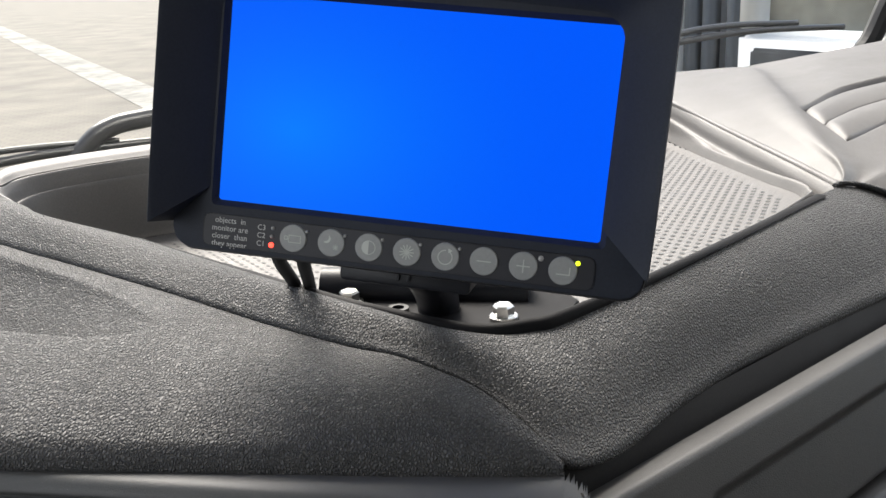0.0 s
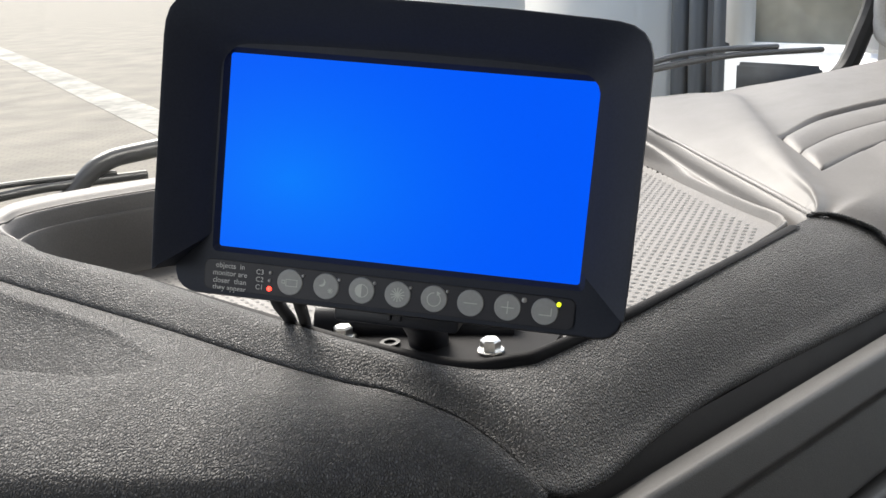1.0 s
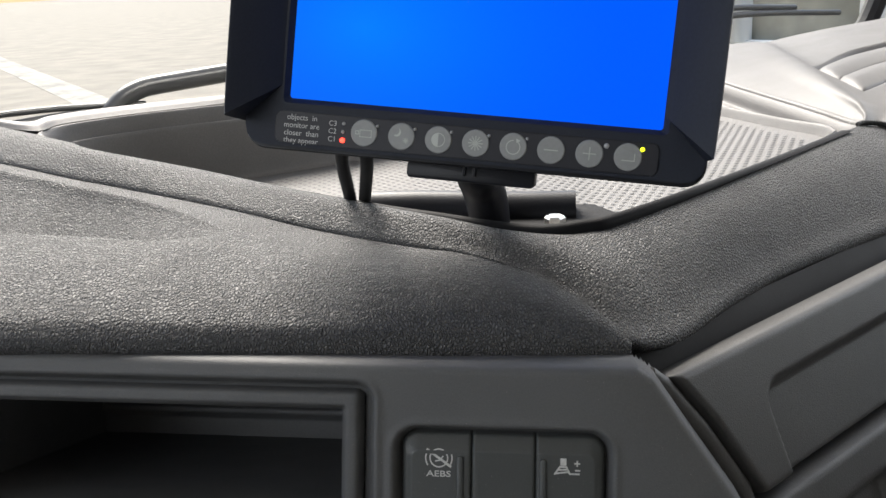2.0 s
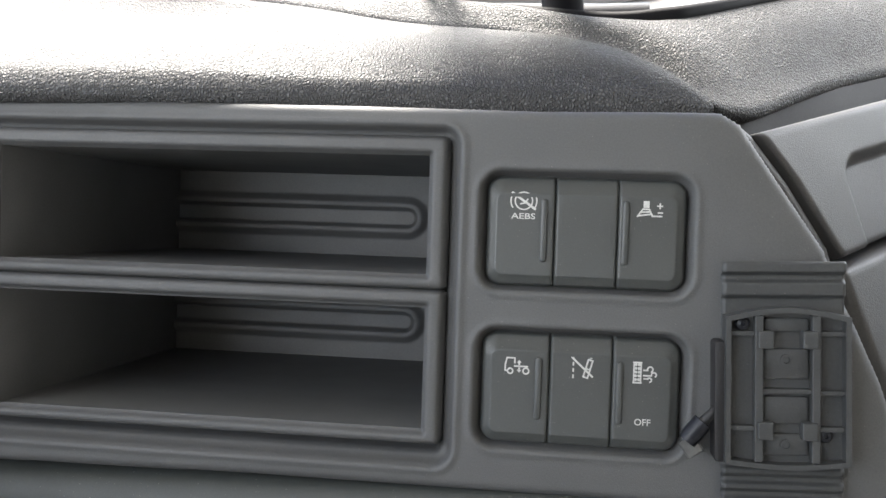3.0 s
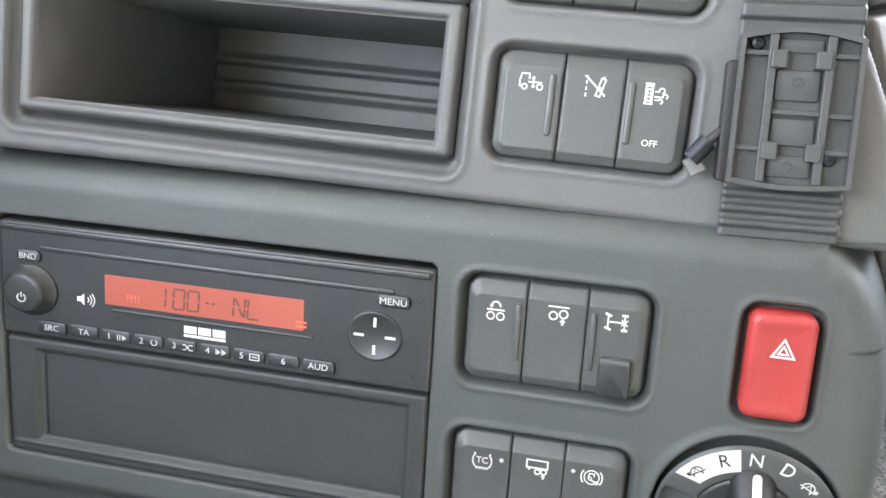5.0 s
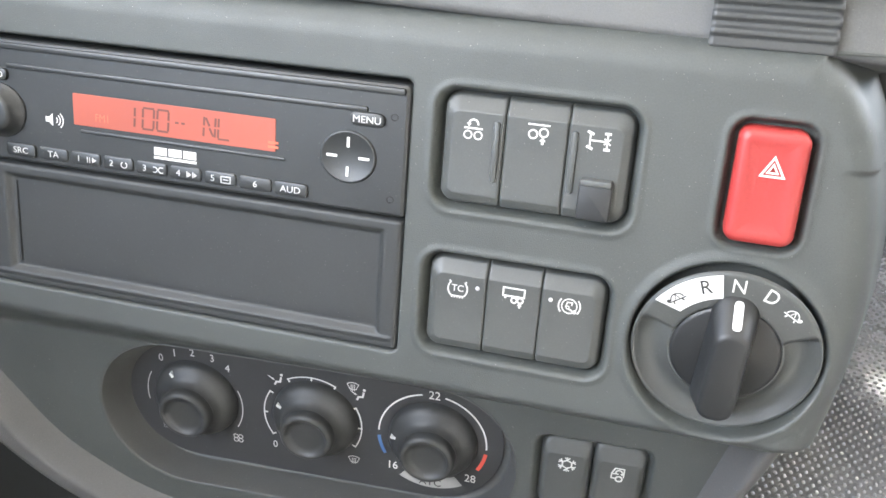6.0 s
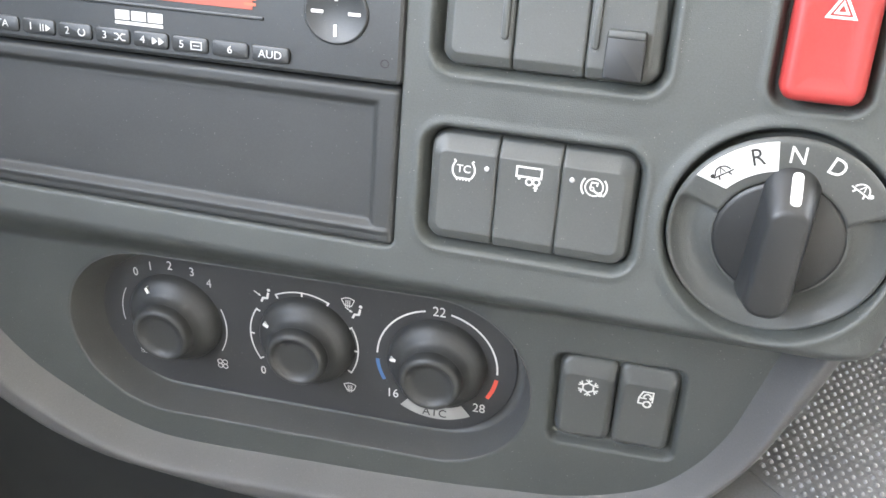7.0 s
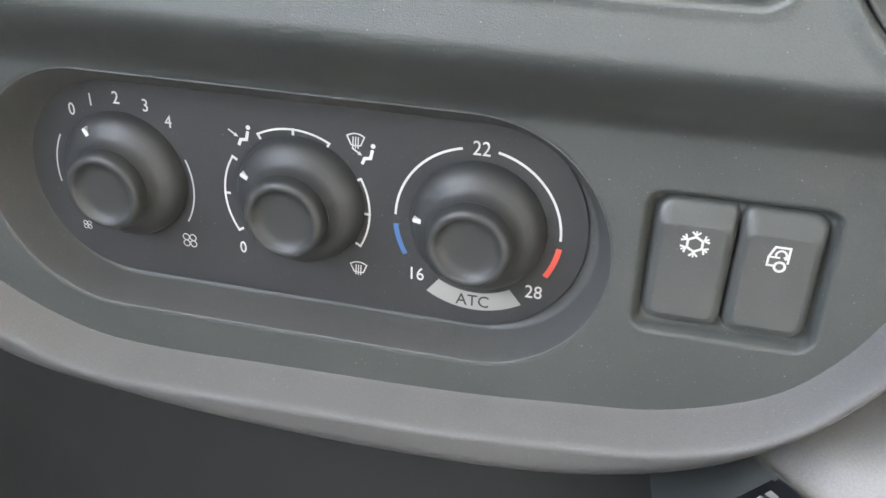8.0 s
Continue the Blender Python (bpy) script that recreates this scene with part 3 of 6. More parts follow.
EDGE5 = [(0.54, 0.64, 1.105), (0.56, 0.69, 1.14), (0.575, 0.73, 1.152), (0.59, 0.77, 1.160), (0.61, 0.83, 1.175), (0.64, 0.94, 1.194), (0.66, 1.07, 1.20), (0.67, 1.21, 1.19), (0.67, 1.40, 1.15)]
# the edges of the air outlet, which is sunk into this top
UPPER = smooth_line([(0.2146, 0.5677, 1.1680), (0.2540, 0.6260, 1.1730), (0.2899, 0.6504, 1.1777), (0.3260, 0.6690, 1.1813), (0.3676, 0.6904, 1.1844), (0.46, 0.745, 1.189)], 10)
LOWER = smooth_line([(0.2311, 0.4671, 1.1603), (0.2606, 0.5050, 1.1622), (0.2800, 0.5240, 1.1650), (0.3000, 0.5410, 1.1675), (0.3326, 0.5645, 1.1715), (0.43, 0.63, 1.176)], 10)
lines_ = [RIGHT, between(RIGHT, CREST, 0.6, -0.0005), CREST, between(CREST, SHOULDER, 0.3, -0.0035), SHOULDER, EDGE3, EDGE4, EDGE5]
top = smooth_line([smooth_line(c, 40) for c in lines_], 40)
hole = sd_poly(top[..., 0], top[..., 1], [tuple(q[:2]) for q in UPPER] + [tuple(q[:2]) for q in LOWER[::-1]])
top[..., 2] -= 0.012 * sstep(0.001, -0.006, hole)
grid_mesh("passenger_top", top, DASH, dash, "smooth grey dashboard top on the passenger side", scale=1.0)

# the rolled rim of the tray on that side
def rim_row(by, lift):
    pts = []
    for x, y, z in RIGHT[:7]:
        d = np.array([x, y]) - ctr
        d /= np.linalg.norm(d)
        pts.append((x + d[0] * by, y + d[1] * by, z + lift))
    return pts


strips("tray_rim", [rim_row(-0.0022, -0.006), rim_row(-0.0020, -0.0012), rim_row(-0.0006, 0.0007), rim_row(0.0020, 0.0009), rim_row(0.0040, -0.0012)], DASH, dash, "rolled light grey tray rim")

# small dark slots pressed into the tray floor
bm = bmesh.new()
for i in range(-12, 96):
    for j in range(8, 58):
        s0, f0 = i * 0.0060, j * 0.0072 + (i % 2) * 0.0036
        x, y = 0.7071 * (s0 - f0), 0.7071 * (s0 + f0)
        if not (-0.06 < s0 < 0.56 and 0.09 < f0 < 0.40):
            continue
        if inside_tray(x, y, 0.030):
            q = [(s0 + a * 0.0011, f0 + b * 0.0017) for a, b in ((-1, -0.5), (-0.5, -1), (0.5, -1), (1, -0.5), (1, 0.5), (0.5, 1), (-0.5, 1), (-1, 0.5))]
            bm.faces.new([bm.verts.new((0.7071 * (a - b) / K, 0.7071 * (a + b) / K, (float(floor_z(0.7071 * (a - b))) + 0.00025) / K)) for a, b in q])
tagged(part("floor_slot", bm, COVER, dash, "rows of small dark slots in the tray floor"), kind="stuff")

# unseen dashboard round the driver's place, added to block light from the left
bm = bmesh.new()
prism(bm, rrect(-550, -170, 280, 280, 60), [(0, 0), (1120, 0), (1150, 8), (1165, 30)])
part("driver_side", bm, PAD, dash, "unseen padded driver's side of the dashboard, blocking light from the left", smooth=True, sharp=50)

# ---- the centre console: two moulded faces ----
console = thing("centre_console", Matrix(), "two-tone grey plastic centre console with switch recesses", "console")


def upper_face():
    """The lighter upper face with the openings of two compartments and two switch recesses."""
    us, vs = np.arange(-269, 131, 1.0), np.arange(-62, 112, 1.0)
    u, v = np.meshgrid(us, vs)
    edge = [(-266, -52.5), (-126, -50.5), (40, -50.5), (121, -50.5), (117, -24), (109, -1.1), (100, 18), (92.8, 32), (86.9, 47.3), (69, 72.7), (55, 93), (48, 97), (-20, 96.5), (-266, 98.5)]
    d = sd_poly(u, v, edge)
    n = -roll_off(d, 4.0) - 10 * np.maximum(d, 0)
    turned = sd_poly(u, v, [(-900, -400), (150, -400), (121, -50.5), (117, -24), (109, -1.1), (100, 18), (92.8, 32), (86.9, 47.3), (69, 72.7), (55, 93), (30, 130), (30, 500), (-900, 500)])
    n -= 3.6 * np.clip((turned + 24) / 24, 0, 1.1) ** 2
    big = sd_rect(u, v, -253.5, -49.5, -41.5, 89, 7)
    n -= 6.0 * sstep(1.2, -2.2, big) + 9.0 * sstep(-3.0, -6.0, big)
    n += 0.8 * sstep(4.5, 1.5, big) * sstep(-0.5, 1.2, big)
    for v0, v1 in ((27.6, 73.4), (-33.0, 13.6)):
        q = sd_rect(u, v, -40.8, 38.8, v0, v1, 8.5)
        n -= 7.5 * sstep(0.8, -2.4, q)
        n += 0.6 * sstep(4.0, 1.2, q) * sstep(-0.4, 1.0, q)
    openings = np.minimum(sd_rect(u, v, -246, -56, 28, 83, 2), sd_rect(u, v, -246, -56, -33, 23, 2))
    grid_mesh("upper_face", np.stack([u, v, n], -1), PANEL, console, "lighter grey satin upper face", keep=(d < 2.6) & (openings > 0)).matrix_world = FU


INNER = [(-330, -90), (-300, -135), (-275, -172), (-250, -205), (-224, -224), (-204, -234), (-182, -240), (-150, -241), (-113, -240), (-70, -239), (-38, -237.5), (-11, -235), (22, -231), (54, -219), (72, -202), (84, -181), (91, -158), (98, -133), (108, -105), (128, -60), (128, 60), (-330, 60)]
# the lighter lip starts here, and OUTER is its rounded outside
OUTER = [(-345, 41), (86, 41), (100, 38), (110, 31), (117, 21), (122, 8), (128, -20), (130, -60), (125, -98), (116, -135), (105, -165), (95, -189), (81, -211), (62, -231), (34, -248), (-5, -259), (-60, -263.5), (-130, -262.5),
         (-180, -258), (-215, -252), (-250, -236), (-285, -205), (-320, -150), (-345, -110)]

INNER, OUTER = ([tuple(q) for q in smooth_line(o + o[:1], 5)[:-1]] for o in (INNER, OUTER))


def lower_face():
    """The dark lower face: radio recess, two switch recesses, dial seat, inward slope and heater recess, with the lighter lip round it."""
    us, vs = np.arange(-330, 150, 1.0), np.arange(-300, 50, 1.0)
    u, v = np.meshgrid(us, vs)
    back = -46.6 - 0.0674 * (u + 45.5) + 0.214 * (v + 149.8)
    n = back * sstep(-109.5, -135.5, v)
    inner = sd_poly(u, v, INNER)
    rise = np.clip(inner / 12.0, 0, 1)
    d = sd_poly(u, v, OUTER)
    lip = back + 15.0 * np.where(rise < 0.75, rise * 1.143, 1 - 2.286 * (1 - rise) ** 2) + np.minimum(inner, 0) - roll_off(d, 7.0)
    grid_mesh("lip", np.stack([u, v, lip], -1), LIPM, console, "lighter grey lip round the lower edge", keep=(d < 11) & (inner > -3) & (v < -95)).matrix_world = FL
    n -= roll_off(d, np.where(v < -130, 8.0, np.where(v > 0, 13.0, 17.0)))
    st = np.hypot(np.maximum(np.maximum(-176 - u, u + 44), 0), v + 179.5) - 43.5
    fall = np.clip((1.2 - st) / 6.6, 0, 1)
    n -= 18.8 * (0.8 * fall + 0.2 * fall * fall * (3 - 2 * fall))
    rad = sd_rect(u, v, -252.0, -48.5, -98.7, 15.2, 3.0)
    n -= 14.0 * sstep(0.6, -1.8, rad)
    for u0, u1, v0, v1 in ((-38.2, 39.8, -33.0, 14.6), (-39.4, 37.4, -95.2, -51.6)):
        q = sd_rect(u, v, u0, u1, v0, v1, 8.5)
        n -= 7.5 * sstep(0.8, -2.4, q)
        n += 0.6 * sstep(4.0, 1.2, q) * sstep(-0.4, 1.0, q)
    q = sd_rect(u, v, 70.4, 100.4, -31.8, 15.6, 7.0)
    n -= 6.0 * sstep(0.8, -2.0, q)
    n += 0.6 * sstep(3.6, 1.2, q) * sstep(-0.4, 1.0, q)
    q = np.hypot(u - 81.7, (v + 74.0) / 0.98) - 36.3
    n -= 9.0 * sstep(0.6, -1.8, q)
    n += 1.2 * sstep(6.0, 1.0, q) * sstep(-0.4, 1.2, q)
    q = sd_rect(u, v, 9.0, 64.0, -200.0, -152.0, 5.0)
    n -= 6.0 * sstep(0.7, -2.0, q)
    grid_mesh("lower_face", np.stack([u, v, n], -1), CONSOLE, console, "dark slate lower face with an inward slope", keep=(d < 13) & ((inner < 2) | (v > -128))).matrix_world = FL


def recess_wall():
    """The sloping wall and floor of the rounded recess behind the heater plate."""
    rows_ = []
    for off in (1.6, 1.2, 0.7, 0.0, -0.8, -1.6, -2.4, -3.2, -4.0, -4.7, -5.4, -8.0, -14.0):
        R = 43.5 + off
        loop = np.array([(-44 + R * math.sin(radians(a)), -179.5 + R * math.cos(radians(a))) for a in range(0, 181, 4)] + [(x, -179.5 - R) for x in range(-52, -172, -8)]
                        + [(-176 - R * math.sin(radians(a)), -179.5 - R * math.cos(radians(a))) for a in range(0, 181, 4)] + [(x, -179.5 + R) for x in range(-168, -44, 8)])
        loop = np.concatenate([loop, loop[:1]])
        u, v = loop[:, 0], loop[:, 1]
        base = (-46.6 - 0.0674 * (u + 45.5) + 0.214 * (v + 149.8)) * sstep(-109.5, -135.5, v)
        fall = min(max((1.2 - off) / 6.6, 0), 1)
        drop = 18.8 * (0.8 * fall + 0.2 * fall * fall * (3 - 2 * fall)) - (0.3 if off < 1.4 else -0.3)
        rows_.append(np.stack([u, v, base - drop], -1))
    grid_mesh("recess_wall", np.array(rows_), RECESS, console, "sloping grey wall of the heater recess").matrix_world = FL


upper_face()
lower_face()
recess_wall()

# the panel beyond the upper face's left gap
bm = bmesh.new()
prism(bm, rrect(-340.5, 28, 140, 156, 5), [(-16, 0), (-2, 0), (-0.6, 0.6), (0, 2)])
part("side_face", bm, PANEL, console, "grey panel beside the console", smooth=True).matrix_world = FU
# what closes the console behind and below
bm = bmesh.new()
prism(bm, rrect(0, 15, 88, 100, 10), [(-66, 0), (-22, 0)])
part("core_upper", bm, BLACK, console).matrix_world = FU
bm = bmesh.new()
prism(bm, rrect(-120, -120, 400, 230, 40), [(-240, 0), (-110, 0)])
part("core_lower", bm, BLACK, console).matrix_world = FL
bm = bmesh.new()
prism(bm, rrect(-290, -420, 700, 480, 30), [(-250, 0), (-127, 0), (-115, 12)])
part("knee_panel", bm, KNEE, console, "panel under the lip with shade put into its colour", smooth=True).matrix_world = FL

# ---- passenger side front, which runs back at an angle from the console ----
FW = Matrix(((0.6392, -0.3252, 0.6968, 0.1019), (0.7691, 0.2702, -0.5793, 0.0631), (0.0, 0.9062, 0.4228, 1.0515), (0, 0, 0, 1)))
wing = thing("passenger_dashboard_front", FW, "grained grey dashboard front with a rounded hollow", "dashboard panel")


def wing_faces():
    off = np.concatenate([[-0.7, -0.5, -0.2, 0.0, 0.2, 0.6, 1.2, 2.0, 3.0], np.arange(4.5, 440, 1.5)])
    vs = np.concatenate([[0.4, 0.6, 0.8, 1.0, 1.3, 1.8, 2.5, 3.5], np.arange(4.5, 56, 1.0), [56.5, 57.5, 58.3, 58.8, 59.1, 59.3, 59.5, 59.7]])
    w, v = np.meshgrid(off, vs)
    u = w + np.interp(v, [0, 1, 6, 37, 59], [3.4, 3.0, 0.0, -12.5, -25.5])
    n = -roll_off(-w, 2.4) - roll_off(v - 59, 3.4) - roll_off(1.0 - v, 2.4) - 18 * (np.maximum(-w, 0) + np.maximum(v - 59, 0) + np.maximum(1.0 - v, 0))
    q = sd_rect(u, v, 22, 330, -60, 40, 12)
    n -= 5.0 * sstep(1.0, -5.0, q)
    grid_mesh("upper_front", np.stack([u, v, n], -1), WINGM, wing, "grained upper front with a rounded hollow")
    us, vs = np.arange(-10, 420, 2.0), np.arange(-150, 2, 2.0)
    u, v = np.meshgrid(us, vs)
    d = sd_poly(u, v, [(-1, -3), (410, -5), (410, -120), (4, -120), (3, -115), (3, -49)])
    n = -1.0 - roll_off(d, 3.0)
    q = sd_rect(u, v, 26, 96, -92, -22, 9)
    n -= 9.0 * sstep(1.0, -4.0, q)
    grid_mesh("lower_front", np.stack([u, v, n], -1), WINGM, wing, "grained lower front", keep=d < 5)
    bm = bmesh.new()
    poly(bm, [(-18, 48), (430, 48), (430, -118), (2, -118), (-6, -10)], -60, -16)
    poly(bm, [(-26, 72), (430, 72), (430, 40), (-16, 40)], -70, -27)
    part("backing", bm, MATT, wing, "dark gap behind the fronts")
    # the channel between console and front
    bm = bmesh.new()
    tube(bm, [(-33.5, 62, -8), (-29.5, 57, -7), (-17.5, 36, -7), (-4.5, 6, -7.5), (-3.5, -10, -9), (-5, -60, -11), (-6, -130, -14)], 4.4, 16)
    part("channel_strip", bm, WINGM, wing, "half-round grey strip along the console's edge", smooth=True, sharp=80)


wing_faces()

# ---- printed symbols, about the origin, in millimetres ----
def sym_aebs(bm):
    for side in (0, 180):
        stroke(bm, arc(0, 1.4, 4.9, side - 34, side + 34, 10), 0.5)
    ring(bm, 0, 1.4, 3.3, 0.5)
    stroke(bm, [(-4.6, 4.6), (4.6, -1.8)], 0.9)
    stroke(bm, [(-1.4, 0.2), (0.4, 0.6), (1.6, 2.2)], 0.5)


def sym_lamp(bm):
    poly(bm, [(-2.4, 3.4), (-0.2, 3.4), (-0.2, 0.8), (-2.4, 0.8)])
    stroke(bm, [(-4.6, -2.6), (-2.6, 0.3), (-0.2, 0.3), (1.0, -2.2), (4.6, -2.2)], 0.6)
    stroke(bm, [(-4.4, -2.2), (1.0, -1.4)], 0.6)
    stroke(bm, [(-3.2, -0.8), (0.4, -0.6)], 0.6)
    stroke(bm, [(2.6, 1.6), (4.8, 1.6)], 0.55), stroke(bm, [(3.7, 0.5), (3.7, 2.7)], 0.55)
    stroke(bm, [(2.9, -0.9), (4.8, -0.9)], 0.55)


def arrow(bm, x, y, up, s=1.0):
    poly(bm, [(x - 0.9 * s, y), (x - 0.35 * s, y), (x - 0.35 * s, y - 0.9 * up * s), (x + 0.35 * s, y - 0.9 * up * s), (x + 0.35 * s, y), (x + 0.9 * s, y), (x, y + 1.0 * up * s)])


def sym_lift(bm):
    stroke(bm, [(-0.9, 1.2), (-0.9, 3.3), (-3.9, 3.3), (-4.5, 0.8), (-4.5, -1.6), (-3.8, -1.6)], 0.55)
    ring(bm, -2.6, -1.7, 1.0, 0.55), ring(bm, 3.4, -1.5, 1.1, 0.55)
    stroke(bm, [(-1.2, 0.2), (4.2, 0.2)], 0.55)
    arrow(bm, 0.8, 1.6, 1), arrow(bm, 0.8, -1.2, -1)


def sym_lane(bm):
    for y in (3.6, 1.2, -1.2, -3.6):
        stroke(bm, [(-3.4, y + 0.7), (-3.4, y - 0.7)], 0.6)
    stroke(bm, [(0.4, -3.6), (2.2, 3.0), (3.8, 2.6), (2.0, -4.0)], 0.6, closed=True)
    stroke(bm, [(1.2, -0.4), (2.9, -0.9)], 0.5), stroke(bm, [(2.3, 4.0), (3.6, 3.6)], 0.6)
    stroke(bm, [(-4.2, 3.8), (4.0, -3.6)], 0.7)


def sym_filter(bm):
    for x in (-3.8, -1.2):
        stroke(bm, [(x, 3.8), (x, -3.8)], 0.5)
    for y in (3.0, 1.6, 0.2, -1.2, -2.6):
        dot(bm, -3.1, y, 0.55), dot(bm, -1.9, y, 0.55)
    for y in (3.8, -3.8):
        stroke(bm, [(-4.2, y), (-0.8, y)], 0.6)
    stroke(bm, [(-0.4, 1.0), (1.2, 1.0), *arc(2.2, 1.4, 1.0, 200, -60, 8), (2.6, 0.2)], 0.55)
    stroke(bm, [(-0.4, -1.0), (2.6, -1.0), *arc(3.6, -0.6, 0.9, 200, -60, 8)], 0.55)
    stroke(bm, [(-0.2, -2.2), (1.4, -2.2), *arc(2.0, -2.6, 0.8, 120, -90, 6)], 0.55)


def sym_hook(bm):
    ring(bm, -2.0, -2.2, 1.5, 0.55), ring(bm, 2.0, -2.2, 1.5, 0.55)
    stroke(bm, [(-3.6, 0.4), (3.6, 0.4)], 0.7)
    stroke(bm, arc(0, 2.0, 1.8, -10, 190, 10), 0.7)
    poly(bm, [(-2.7, 2.3), (-0.9, 2.3), (-1.8, 1.0)])


def sym_axle_lift(bm):
    stroke(bm, [(-4.2, 3.6), (4.2, 3.6)], 0.75)
    ring(bm, -2.0, -0.2, 1.6, 0.6), ring(bm, 2.0, 0.7, 1.6, 0.6)
    arrow(bm, 1.8, -2.6, 1, 1.4)


def sym_diff(bm):
    stroke(bm, [(-3.2, 2.4), (-3.2, -2.4)], 0.6), stroke(bm, [(3.2, 2.8), (3.2, -2.8)], 0.6), stroke(bm, [(-3.2, 0), (3.2, 0)], 0.6)
    for x, y, t in ((-3.2, 2.8, 0.5), (-3.2, -2.8, 0.5), (3.2, 3.0, 0), (3.2, -3.0, 0)):
        stroke(bm, [(x - 1.2, y + t), (x + 1.2, y - t)], 1.0)
    stroke(bm, [(2.0, 1.2), (4.4, -1.2)], 0.5), stroke(bm, [(2.0, -1.2), (4.4, 1.2)], 0.5)


def sym_traction(bm):
    stroke(bm, [(-3.6, 3.4), (-3.0, 2.8), *arc(0, 0, 4.0, 140, 230, 10)], 0.6)
    stroke(bm, [(3.6, 3.4), (3.0, 2.8), *arc(0, 0, 4.0, 40, -50, 10)], 0.6)
    stroke(bm, [(-2.6, -3.1), (2.6, -3.1)], 0.6)
    for x in (-2.2, -1.1, 0, 1.1, 2.2):
        stroke(bm, [(x, -3.1), (x, -3.9)], 0.5)


def sym_trailer(bm):
    stroke(bm, [(-4.4, 3.4), (4.2, 3.4), (4.2, 0.0), (-4.4, 0.0)], 0.65, closed=True)
    dot(bm, -3.4, -0.7, 0.5)
    ring(bm, 0.2, -1.6, 1.1, 0.6), ring(bm, 2.7, -1.4, 1.1, 0.6)
    arrow(bm, 2.6, -3.6, 1, 1.1)


def sym_park(bm):
    ring(bm, 0, 0, 3.0, 0.5)
    stroke(bm, arc(0, 0, 4.3, 140, 220, 10), 0.6), stroke(bm, arc(0, 0, 4.3, -40, 40, 10), 0.6)
    stroke(bm, [(-1.4, -0.6), (-0.9, 1.6), (1.1, 1.6), (0.9, 0.4)], 0.5)
    stroke(bm, [(-0.4, -1.0), (2.2, -2.4)], 0.7), ring(bm, -0.6, -0.6, 0.6, 0.4), ring(bm, 2.2, -2.2, 0.6, 0.4)


def sym_snow(bm):
    for j in range(6):
        a = radians(60 * j + 30)
        c, s = math.cos(a), math.sin(a)
        stroke(bm, [(2.4 * c, 2.4 * s), (4.6 * c, 4.6 * s)], 0.55)
        for b in (-1, 1):
            t = a + b * 0.8
            stroke(bm, [(3.0 * c, 3.0 * s), (3.0 * c + 1.8 * math.cos(t), 3.0 * s + 1.8 * math.sin(t))], 0.6)
    stroke(bm, arc(0, 0, 2.6, 30, 390, 6)[:-1], 0.75, closed=True)


def sym_recirc(bm):
    stroke(bm, [(-0.9, -2.6), (-3.0, -2.6), (-3.0, 0.2), (-1.6, 3.6), (2.6, 3.6), (2.6, -1.6)], 0.65)
    stroke(bm, arc(0.4, 1.0, 1.5, 200, -20, 10), 0.6)
    poly(bm, [(1.0, 0.6), (2.6, 0.6), (1.8, -0.6)])
    stroke(bm, [(-2.6, 0.2), (0.2, 0.2)], 0.5)
    ring(bm, 0.6, -2.8, 1.5, 0.75)


def sym_hazard(bm):
    for r, w in ((4.6, 0.75), (2.0, 0.65)):
        stroke(bm, [(r * math.cos(radians(a)), r * math.sin(radians(a)) - 0.3) for a in (90, 210, 330)], w, closed=True)


def sym_person(bm, dx=0.0, dy=0.0):
    dot(bm, dx + 2.2, dy + 3.2, 0.7)
    stroke(bm, [(dx + 2.0, dy + 2.0), (dx + 1.4, dy - 0.6), (dx - 0.4, dy - 0.8), (dx - 1.2, dy - 2.6)], 0.9)
    stroke(bm, [(dx - 4.2, dy + 2.0), (dx - 1.8, dy + 0.4)], 0.4)
    poly(bm, [(dx - 1.2, dy), (dx - 2.5, dy + 0.2), (dx - 1.9, dy + 1.2)])


def sym_screen(bm, dx=0.0, dy=0.0):
    stroke(bm, [(dx - 3.0, dy + 1.6), *arc(dx, dy - 2.0, 4.6, 130, 50, 8)[1:-1], (dx + 3.0, dy + 1.6), (dx + 1.7, dy - 1.4), (dx + 1.0, dy - 1.6), (dx - 1.0, dy - 1.6), (dx - 1.7, dy - 1.4)], 0.4, closed=True)
    for x in (-0.9, 0, 0.9):
        stroke(bm, [(dx + x, dy + 1.4), (dx + x - 0.2, dy - 2.6)], 0.35)


def sym_fan(bm):
    for a in (45, 135, 225, 315):
        ring(bm, 2.1 * math.cos(radians(a)), 2.0 * math.sin(radians(a)), 1.35, 0.4)


def sym_turtle(bm):
    stroke(bm, arc(0, -0.6, 2.6, 10, 170, 10), 0.45)
    stroke(bm, [(-3.4, -0.7), (3.4, -0.7)], 0.45)
    dot(bm, 3.4, 0.1, 0.75)
    stroke(bm, [(-1.6, -0.7), (-2.0, -2.0)], 0.55), stroke(bm, [(1.6, -0.7), (2.0, -2.0)], 0.55), stroke(bm, [(-0.8, -0.2), (0.0, 1.8), (0.8, -0.2)], 0.35)


